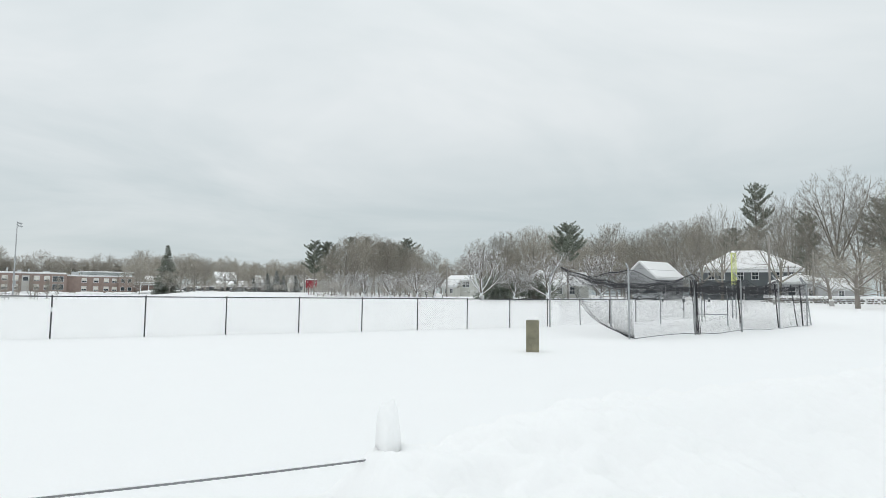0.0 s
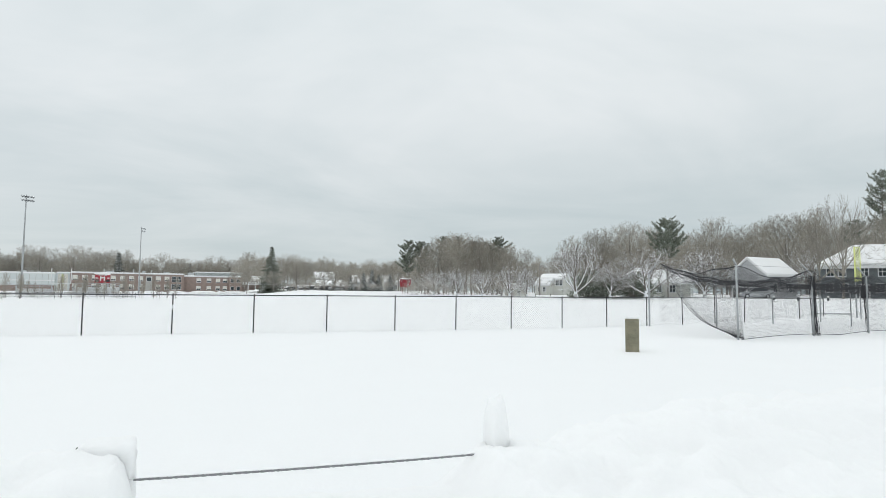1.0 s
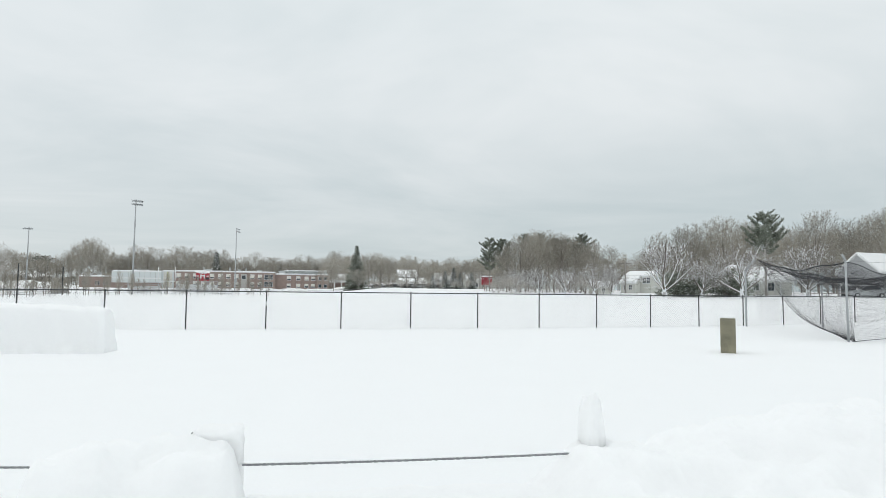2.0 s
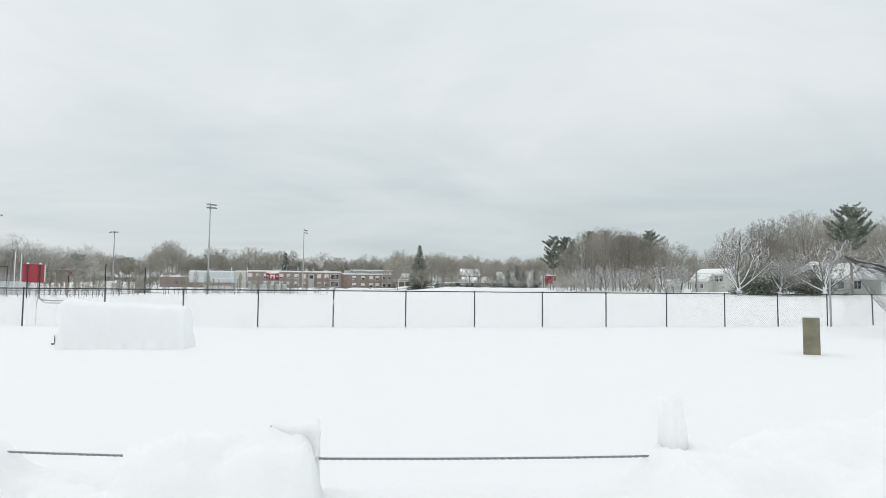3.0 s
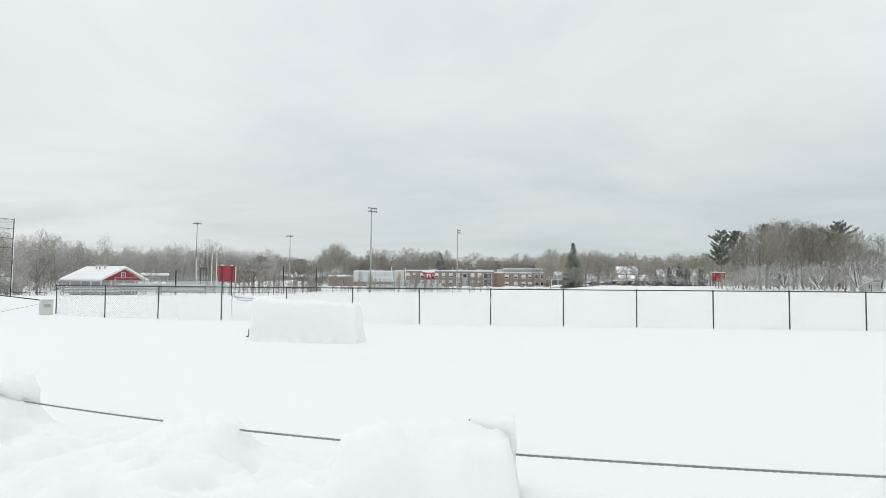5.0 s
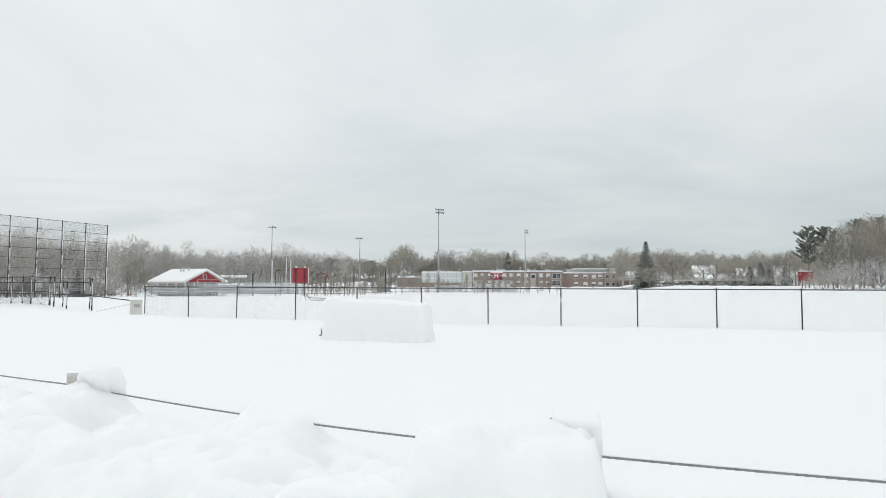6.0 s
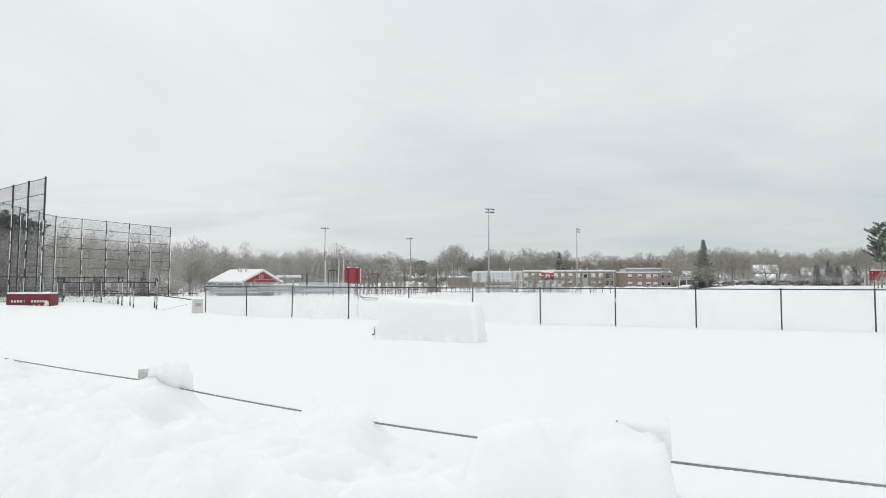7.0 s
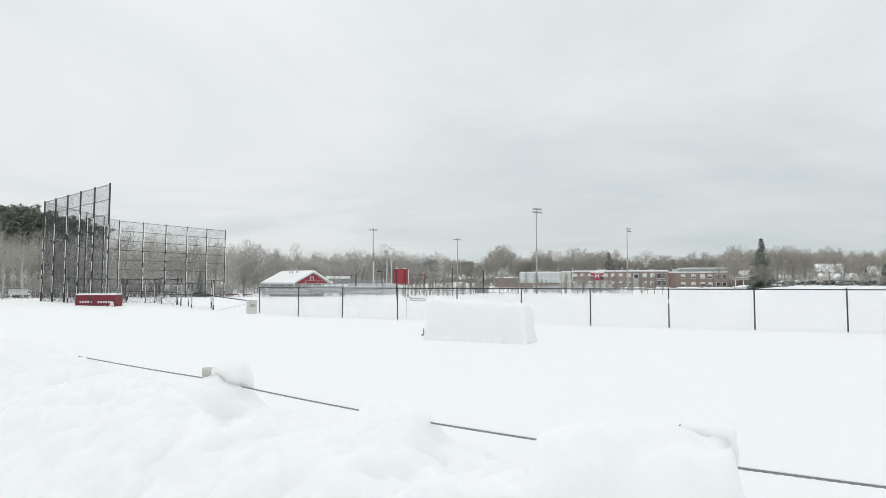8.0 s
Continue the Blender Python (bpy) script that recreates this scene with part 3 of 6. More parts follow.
def build_cage():
    c = thing("batting_cage", 20.5, 17.2, 0, 0, "sagging black net batting cage on galvanised poles in snow", "batting cage")
    ox, oy = 20.5, 17.2
    front = ((20.5, 17.2), (25.6, 17.93), (30.25, 18.7), (34.9, 19.5), (39.3, 20.4))
    back = ((23.55, 25.85), (27.0, 24.6), (32.1, 25.4), (36.8, 25.95), (41.6, 26.7))
    # poles, each bending inwards at its top
    for i, (x, y) in enumerate(front):
        pts = [(x - ox, y - oy, -0.2), (x - ox - 0.02, y - oy, 2.62 if i else 2.9), (x - ox - (0.42 if i else 0.06), y - oy + 0.10, 3.05 if i else 3.15)]
        part("pole", tubes(line(pts, 0.037), 8, True), GALV, c)
    for i, (x, y) in enumerate(back):
        z = (2.82, 2.6, 2.6, 2.55, 2.5)[i]
        pts = [(x - ox, y - oy, -0.2), (x - ox, y - oy, z), (x - ox + (0.25 if i == 0 else -0.05), y - oy - (0.35 if i == 0 else 0.2), z + (0.60 if i == 0 else 0.1))]
        part("pole", tubes(line(pts, 0.045 if i == 0 else 0.035), 8, True), GALV, c)
    part("pole", tubes(line([(40.3 - ox, 20.7 - oy, -0.2), (39.6 - ox, 20.6 - oy, 2.4), (39.0 - ox, 20.6 - oy, 3.0)], 0.04), 8, True), GALV, c)

    def along(row, u):
        k = u * (len(row) - 1)
        i = min(int(k), len(row) - 2)
        t = k - i
        a, b = row[i], row[i + 1]
        return a[0] + (b[0] - a[0]) * t - ox, a[1] + (b[1] - a[1]) * t - oy, t

    rnd = random.Random(8)

    def roof(u, v):
        a, b = along(front, u), along(((22.5, 23.7), (27.0, 24.6), (32.1, 25.4), (36.8, 25.95), (41.6, 26.7)), u)
        za = 2.84 - 0.16 * u - 0.34 * 4 * a[2] * (1 - a[2]) + 0.25 * max(0.0, 0.12 - u)
        zb = 2.55 + 0.65 * max(0.0, 0.25 - u) / 0.25 - 0.22 * 4 * b[2] * (1 - b[2])
        z = za + (zb - za) * v - 0.30 * 4 * v * (1 - v) + 0.05 * math.sin(u * 37 + v * 9) + 0.04 * math.sin(u * 61 - v * 17)
        return a[0] + (b[0] - a[0]) * v, a[1] + (b[1] - a[1]) * v, z

    part("roof_net", tubes(net_rows(roof, 19.5, 7.0, 0.075, 0.0024, 56, 14), 3), NET, c, "sagging black roof net")

    def fold(u, v):  # loose folds hanging under the roof
        p = roof(u, v)
        return p[0], p[1], p[2] - 0.03 - 0.26 * abs(math.sin(u * 47 + 3 * v)) * (0.3 + abs(math.sin(u * 13))) - 0.10 * math.sin(v * 40 + u * 20) + 0.10 * noise.noise((u * 40, v * 12, 0))

    part("roof_fold", tubes(net_rows(fold, 19.5, 7.0, 0.11, 0.0022, 110, 26), 3), NET, c)

    def side(u, v):
        p = roof(u, 0.0)
        foot = 0.02 + 0.10 * abs(math.sin(u * 9))
        lean = 0.30 * math.sin(v * math.pi) * math.sin(u * 12.6)
        return p[0] + lean * 0.3, p[1] + lean - 0.15 * v, p[2] + (foot - p[2]) * v

    part("front_net", tubes(net_rows(side, 19.5, 2.8, 0.06, 0.0014, 40, 8), 3), NET, c)

    def far_side(u, v):
        p = roof(u, 1.0)
        lean = 0.4 * math.sin(v * math.pi) * math.sin(u * 9 + 1)
        return p[0] + lean * 0.3, p[1] + lean, p[2] + (0.25 + 0.2 * math.sin(u * 14) - p[2]) * v

    part("back_net", tubes(net_rows(far_side, 19, 2.6, 0.085, 0.0016, 36, 7), 3), NET, c)

    def end(u, v):  # the loose curtain at the near end, pulled in at its foot
        a, b = Vector(roof(0.0, 0.0)), Vector(roof(0.0, 1.0))
        top = a.lerp(b, u)
        foot = Vector((20.9 - ox, 17.3 - oy, 0.03)).lerp(Vector((20.95 - ox, 17.75 - oy, 0.04)), u)
        p = top.lerp(foot, v)
        p.z -= 0.70 * math.sin(v * math.pi) ** 1.3 * u
        p.x -= 0.15 * math.sin(v * math.pi) * u
        return tuple(p)

    part("end_net", tubes(net_rows(end, 7, 3.2, 0.06, 0.0015, 14, 12), 3), NET, c)

    def far_end(u, v):
        a, b = Vector(roof(1.0, 0.0)), Vector(roof(1.0, 1.0))
        p = a.lerp(b, u)
        p.z = p.z + (0.1 - p.z) * v
        return tuple(p)

    part("far_end_net", tubes(net_rows(far_end, 6.5, 2.6, 0.07, 0.0017, 10, 6), 3), NET, c)
    # gathered curtains tied to the poles
    for n, (x, y, w, r) in enumerate(((25.85, 18.0, 0.36, 0.0075), (30.35, 18.8, 0.14, 0.006), (34.95, 19.6, 0.08, 0.006), (39.0, 20.5, 0.14, 0.006), (38.4, 20.5, 0.10, 0.005))):
        rows = []
        for k in range(34 if n == 0 else 14):
            dx, dy, ph = rnd.uniform(-w, w) / 2, rnd.uniform(-w, w) / 2, rnd.uniform(0, 6)
            pts = []
            for j in range(9):
                t = j / 8
                waist = 0.55 + 0.9 * (t - 0.55) ** 2
                pts.append((x - ox + dx * waist + 0.03 * math.sin(ph + 5 * t) - (0.25 - 0.25 * t if n < 4 else 0.6 * (1 - t)), y - oy + dy * waist, 2.55 * (1 - t) + 0.02))
            rows += line(pts, r)
        part("gathered_net", tubes(rows, 3), NET, c)
    rows = []
    for k in range(8):  # the bunched edge of the end curtain
        off, ph = rnd.uniform(0.0, 0.13), rnd.uniform(0, 6)
        rows += line([end(1.0 - off * (1 - 0.7 * v) - 0.01 * math.sin(ph + 6 * v), v) for v in np.linspace(0, 1, 14)], 0.0035)
    part("gathered_net", tubes(rows, 3), NET, c)
    # hem ropes
    part("hem_rope", tubes(line([end(1.0, v) for v in np.linspace(0, 1, 14)], 0.010) + line([end(u, 1.0) for u in np.linspace(0, 1, 10)], 0.010) + line([side(u, 1.0) for u in np.linspace(0, 1, 40)], 0.012), 5), NET, c)
    part("hem_rope", tubes(line([roof(u, 0.0) for u in np.linspace(0, 1, 60)], 0.014) + line([roof(u, 1.0) for u in np.linspace(0, 1, 60)], 0.014) + line([roof(0, v) for v in np.linspace(0, 1, 14)], 0.02), 5), NET, c)
    # a pitching screen inside
    s = thing("pitching_screen", 33.2, 22.6, 0, -40, "bare steel tube pitching screen frame", "screen")
    part("frame", tubes(line([(-0.9, 0, -0.1), (-0.9, 0, 1.25), (-0.9, 0, 0.75), (0.9, 0, 0.75), (0.9, 0, 1.9), (0.9, 0, -0.1)], 0.03), 6, True), GALV, s)


build_cage()


def foul_pole(bearing, far, h, lab):
    p = put("foul_pole", bearing, far, lab, "foul pole", group="foul poles")
    part("pole", tubes([(-0.14, 0, -0.3, -0.14, 0, h - 2.4, 0.05, 0.05)], 8, True), GALV, p, "galvanised lower pole")
    part("top_pole", tubes([(-0.14, 0, h - 2.4, -0.14, 0, h, 0.05, 0.05)], 8, True), YELLOW, p)
    part("wing_frame", tubes(line([(-0.14, 0, h), (0.16, 0, h - 0.06), (0.18, 0, h - 2.3), (-0.14, 0, h - 2.35)], 0.028), 6, True), YELLOW, p)
    rows = [(r[0] - 0.14, r[1], r[2] + h - 2.32, r[3] - 0.14, r[4], r[5] + h - 2.32, r[6], r[7]) for r in link_rows(0.3, 2.26, 0.045, 0.009)]
    part("wing_mesh", tubes(rows, 3), YELLOWNET, p)


foul_pole(56.15, 50, 4.85, "fluorescent yellow foul pole with a narrow mesh wing")
foul_pole(-10.80, 160, 4.9, "fluorescent yellow foul pole far across the field")


# ---- trees ----
def grow(rng, H, leader=0.35, low=0.3, n=(7, 6, 5, 5), reach=0.55, steep=(58, 14), angles=(46, 44, 48, 52), ratio=(0.56, 0.50, 0.48, 0.50), lift=(0.10, 0.07, 0.04, 0.0), wander=0.13, r0=0.30, limb_r=0.55, tip=0.012, lean=0.0):
    """Tube rows of a bare tree: the trunk with its limbs, the branches, and the finest twigs. leader: how far up the trunk goes;
    low: where on it the limbs begin; steep: their angles from upright, lowest and topmost."""
    thick, thin, tips = [], [], []
    last = len(n)

    def across(d, az):
        ref = Vector((0, 0, 1)) if abs(d.z) < 0.95 else Vector((1, 0, 0))
        u = d.cross(ref).normalized()
        return u * math.cos(az) + d.cross(u) * math.sin(az)

    def limb(p, d, length, r, level):
        out = thick if level < 2 else (tips if level == last else thin)
        bits = (6, 6, 4, 2, 2)[min(level, 4)] if level < last else 1
        end_r = max(tip, r * (0.55 if level == 0 else 0.30))
        nodes = [(p, d, r)]
        for i in range(bits):
            d = (d + across(d, rng.uniform(0, 6.28)) * rng.uniform(0.2, 1.0) * wander * (0.4 if level == 0 else 1.0) + Vector((0, 0, lift[min(level - 1, 3)] if level else 0.05))).normalized()
            q = p + d * (length / bits)
            r2 = r + (end_r - r) * (i + 1) / bits
            out.append((*p, *q, nodes[-1][2], r2))
            p = q
            nodes.append((p, d, r2))
        if level >= last:
            return
        k = n[level]
        az = rng.uniform(0, 6.28)
        first = low if level == 0 else (0.22 if level < last - 1 else 0.1)
        for i in range(k):
            t = first + (1 - first) * min(1.0, (i + rng.uniform(0.2, 1.0)) / k)
            if i == k - 1:
                t = 1.0
            f = t * bits
            j = min(int(f), bits - 1)
            s = nodes[j][0].lerp(nodes[j + 1][0], f - j)
            dd = nodes[j + 1][1]
            rr = nodes[j][2] + (nodes[j + 1][2] - nodes[j][2]) * (f - j)
            az += 2.4 + rng.uniform(-0.5, 0.5)
            if level == 0:
                ang = radians((steep[0] + (steep[1] - steep[0]) * (t - low) / (1 - low)) * rng.uniform(0.8, 1.2))
                size = H * reach * (1.12 - 0.42 * t) * rng.uniform(0.75, 1.15)
            else:
                ang = radians(angles[level - 1] * rng.uniform(0.65, 1.25) * (0.45 if i == k - 1 else 1.0))
                size = length * ratio[level - 1] * (1.25 - 0.70 * t) * rng.uniform(0.7, 1.25)
            nd = (dd * math.cos(ang) + across(dd, az) * math.sin(ang)).normalized()
            limb(s, nd, size, max(tip, rr * (limb_r if level == 0 else 0.58) * rng.uniform(0.8, 1.1)), level + 1)

    limb(Vector((0, 0, -0.3)), Vector((lean, 0, 1)).normalized(), H * leader + 0.3, r0, 0)
    ends = np.array([r[3:6] for r in tips])
    k = H / np.percentile(ends[:, 2], 96)  # grown to the wanted height
    cx, cy = np.median(ends[:, 0]) * k, np.median(ends[:, 1]) * k
    wide = np.percentile(np.hypot(ends[:, 0] * k - cx, ends[:, 1] * k - cy), 92)

    def inside(r):  # what reaches past the rounded outline of the crown dies back
        z = max(0.0, r[5] * k - 0.55 * H) / (0.47 * H)
        return ((r[3] * k - cx) ** 2 + (r[4] * k - cy) ** 2) / wide ** 2 + z * z < 1.10

    fit_rows = lambda rows: [(*(c * k for c in r[:6]), r[6], r[7]) for r in rows if inside(r)]
    return fit_rows(thick), fit_rows(thin), fit_rows(tips)


KINDS = {}


def tree_kind(key, H, bark, twig, seed, **kw):
    thick, thin, tips = grow(random.Random(seed), H, **kw)
    a, b = tubes(thick, 6), joined(tubes(thin, 3), slivers(tips))
    a.materials.append(bark)
    b.materials.append(twig)
    KINDS[key] = (H, a, b)


for n in range(4):
    tree_kind(("oak", n), 17.0, OAKTWIG, OAKTWIG, 20 + n, leader=0.30, low=0.42, n=(9, 8, 6, 5, 5), reach=0.58, steep=(70, 16), angles=(42, 44, 46, 46), lift=(0.07, 0.05, 0.04, 0.02), r0=0.40, limb_r=0.58, tip=0.010)
for n in range(6):
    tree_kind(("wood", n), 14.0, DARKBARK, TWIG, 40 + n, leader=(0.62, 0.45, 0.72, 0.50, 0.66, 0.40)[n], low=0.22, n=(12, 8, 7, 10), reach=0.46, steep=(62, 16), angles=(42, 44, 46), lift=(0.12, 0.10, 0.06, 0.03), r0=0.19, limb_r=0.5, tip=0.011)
for n in range(3):
    tree_kind(("orchard", n), 6.5, BARK, SNOWTWIG, 60 + n, leader=0.20, low=0.45, n=(8, 8, 7, 6), reach=0.80, steep=(56, 14), angles=(40, 44, 48), lift=(0.05, 0.04, 0.03, 0.0), wander=0.22, r0=0.26, limb_r=0.56, tip=0.017)
for n in range(2):
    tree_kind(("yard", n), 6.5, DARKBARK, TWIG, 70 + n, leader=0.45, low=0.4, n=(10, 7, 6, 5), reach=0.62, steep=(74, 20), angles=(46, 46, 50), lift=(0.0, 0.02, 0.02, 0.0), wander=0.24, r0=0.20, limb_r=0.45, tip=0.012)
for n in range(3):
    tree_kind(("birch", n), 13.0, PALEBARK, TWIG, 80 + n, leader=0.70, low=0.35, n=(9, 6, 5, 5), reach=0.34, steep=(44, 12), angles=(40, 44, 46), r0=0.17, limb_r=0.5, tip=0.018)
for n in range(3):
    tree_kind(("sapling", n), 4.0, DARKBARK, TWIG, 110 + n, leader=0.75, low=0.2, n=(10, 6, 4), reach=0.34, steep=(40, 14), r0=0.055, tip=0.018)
for n in range(3):
    tree_kind(("brush", n), 5.0, DARKBARK, PALETWIG, 95 + n, leader=0.10, low=0.1, n=(9, 7, 5, 4), reach=0.80, steep=(58, 6), angles=(30, 40, 44), r0=0.07, limb_r=0.7, tip=0.014)

WOODS = {"oak": ("tall bare oak with a wide twiggy crown", "bare trees"), "wood": ("bare brown woodland tree dusted with snow", "woodland trees"),
         "orchard": ("low spreading bare tree with snow along every limb", "snowy trees"), "birch": ("slim pale-barked bare tree", "pale trees"),
         "yard": ("broad bare yard tree with snow-dusted twigs", "yard trees"),
         "sapling": ("slender young bare tree in the snow", "saplings"),
         "brush": ("thin bare bush dusted with snow", "bushes")}


def tree(kind, n, bearing, far, h, turn=0.0, wide=1.0):
    H, a, b = KINDS[(kind, n)]
    x, y = pol(bearing, far)
    s = h / H
    lab, grp = WOODS[kind]
    t = thing("bush" if kind == "brush" else "bare_tree", x, y, ground_z(x, y), turn, lab, "bush" if kind == "brush" else "tree", grp)
    t.matrix_world = t.matrix_world @ Matrix.Diagonal((s * wide, s * wide, s, 1))
    part("trunk", a, None, t)
    part("crown", b, None, t)
    return t


def needles(seed, spots, ways, per, size, scatter):
    """Mesh data of needle sprays: slim three-cornered leaves that point along their shoots."""
    c, w = np.repeat(np.asarray(spots, float), per, 0), np.repeat(np.asarray(ways, float), per, 0)
    k = len(c)
    g = np.random.RandomState(seed)
    o = c + g.normal(0, 1, (k, 3)) * scatter
    d = w + g.normal(0, 0.55, (k, 3))
    d /= np.linalg.norm(d, axis=1, keepdims=True)
    side = np.cross(d, g.normal(0, 1, (k, 3)))
    side /= np.linalg.norm(side, axis=1, keepdims=True)
    L = size * g.uniform(0.6, 1.3, (k, 1))
    v = np.stack([o - side * L * 0.13, o + side * L * 0.13, o + d * L], 1).reshape(-1, 3)
    return mesh_of(v, np.arange(k * 3), np.full(k, 3))


def pine_kind(key, H, seed, bare, reach, whorls, needle, per=7, size=0.42, cone=False, lift=0.30, fork=False, ragged=0.35):
    """A conifer of whorled boughs, each with side shoots clothed in needles. lift: how steeply the boughs rise; cone: a spruce, whose boughs hang and turn up."""
    rng = random.Random(seed)
    rows = line([(0, 0, -0.3), (0.1, 0, H * 0.4), (0, 0.1, H * 0.75), (0, 0, H * 0.98)], H * 0.016, 0.03)
    if fork:
        rows += line([(0.05, 0, H * 0.45), (0.7, 0.3, H * 0.62), (1.0, 0.5, H * 0.93)], H * 0.010, 0.03)
    spots, ways = [], []
    for i in range(whorls):
        t = i / (whorls - 1)
        z0 = H * (bare + (0.985 - bare) * t)
        if cone:
            r = reach * (1 - t) * rng.uniform(0.80, 1.08) + 0.10
        else:
            r = reach * (math.sin(math.pi * (0.16 + 0.76 * t)) ** 0.7) * rng.uniform(1 - ragged, 1 + ragged * 0.6)
        az = rng.uniform(0, 6.28)
        for k in range(9 if cone else rng.randint(4, 6)):
            az += 6.28 / (9 if cone else 5) + rng.uniform(-0.35, 0.35)
            rr = r * rng.uniform(0.60, 1.12)
            z = z0 + rng.uniform(-0.2, 0.2) * H / whorls
            ox, oy = (0.8, 0.4) if fork and k % 2 and t > 0.2 else (0.0, 0.0)
            pts = []
            for f in (0, 0.35, 0.7, 1.0):
                up = (-0.42 * f + 0.20 * f * f) * rr if cone else (lift * (1.3 - 0.9 * t * 0) * f * f + 0.08 * f) * rr
                pts.append((ox + rr * f * math.cos(az), oy + rr * f * math.sin(az), z + up))
            rows += line(pts, 0.05, 0.015)
            steps = max(2, int(rr * 2.4))
            for m in range(steps + 1):
                f = (0.12 if cone else 0.34) + (0.88 if cone else 0.66) * m / steps
                g = min(2, int(f / 0.35))
                a, b = Vector(pts[g]), Vector(pts[g + 1])
                p = a.lerp(b, min(1.0, (f - (0, 0.35, 0.7)[g]) / (0.35, 0.35, 0.3)[g]))
                d = (b - a).normalized()
                for side in (-1, 0, 1):
                    if side == 0 and m < steps:
                        continue
                    sd = (d + Vector((-math.sin(az), math.cos(az), 0)) * side * rng.uniform(0.7, 1.2) + Vector((0, 0, -0.15 if cone else rng.uniform(0.1, 0.5)))).normalized()
                    sl = (0.14 + 0.26 * (1 - f)) * rr * rng.uniform(0.6, 1.2) + 0.15
                    for e in np.arange(0.12, sl, 0.30):
                        spots.append(tuple(p + sd * e))
                        ways.append(tuple(sd))
    if cone:  # the slim leader
        for k in range(14):
            spots.append((0, 0, H * (0.92 + 0.006 * k)))
            ways.append((0, 0, 1))
    a = tubes(rows, 5)
    a.materials.append(DARKBARK)
    b = needles(seed, spots, ways, per, size, 0.07)
    b.materials.append(needle)
    KINDS[key] = (H, a, b)


for n in range(3):
    pine_kind(("pine", n), 15.0, 200 + n, 0.40, 3.7, 13, NEEDLE, per=8, size=0.44, lift=0.22)
pine_kind(("pine", 3), 15.0, 209, 0.60, 3.2, 11, NEEDLE, per=9, size=0.44, lift=0.3)
pine_kind(("pine", 4), 15.0, 214, 0.52, 4.3, 9, NEEDLE, per=7, size=0.44, lift=0.34, fork=True, ragged=0.2)
pine_kind(("pine", 5), 15.0, 231, 0.52, 3.2, 12, NEEDLE, per=4, size=0.42, lift=0.22, fork=True)
pine_kind(("pine", 6), 15.0, 232, 0.36, 3.6, 12, NEEDLE, per=5, size=0.44, lift=0.25)
pine_kind(("spruce", 0), 14.0, 220, 0.05, 4.6, 22, NEEDLE, per=6, size=0.42, cone=True)
pine_kind(("spruce", 1), 9.0, 221, 0.03, 2.7, 15, SNOWNEEDLE, per=5, size=0.40, cone=True)


def pine(kind, n, bearing, far, h, turn=0.0, wide=1.0, label=""):
    H, a, b = KINDS[(kind, n)]
    x, y = pol(bearing, far)
    s = h / H
    t = thing("pine_tree" if kind == "pine" else "spruce_tree", x, y, ground_z(x, y), turn, label or ("tall dark pine with ragged tiers of needles" if kind == "pine" else "dark cone-shaped spruce dusted with snow"), "tree", "evergreens")
    t.matrix_world = t.matrix_world @ Matrix.Diagonal((s * wide, s * wide, s, 1))
    part("trunk", a, None, t)
    part("crown", b, None, t)


def shrub_kind():
    g = np.random.RandomState(5)
    spots = g.normal(0, 1, (90, 3)) * (0.9, 0.9, 0.5) + (0, 0, 0.95)
    spots[:, 2] = np.maximum(spots[:, 2], 0.1)
    b = needles(6, spots, (spots - (0, 0, 0.4)) / np.linalg.norm(spots - (0, 0, 0.4), axis=1, keepdims=True), 14, 0.34, 0.14)
    b.materials.append(NEEDLE)
    a = tubes([(0, 0, -0.2, x * 0.5, y * 0.5, 0.8, 0.04, 0.02) for x, y, z in spots[:8]], 5)
    a.materials.append(DARKBARK)
    KINDS["shrub"] = (2.0, a, b)


shrub_kind()


def shrub(bearing, far, h, wide=1.0):
    H, a, b = KINDS["shrub"]
    x, y = pol(bearing, far)
    t = thing("evergreen_shrub", x, y, ground_z(x, y), bearing * 47, "dark evergreen shrub loaded with snow", "shrub", "shrubs")
    t.matrix_world = t.matrix_world @ Matrix.Diagonal((h / H * wide, h / H * wide, h / H, 1))
    part("stems", a, None, t)
    part("leaves", b, None, t)


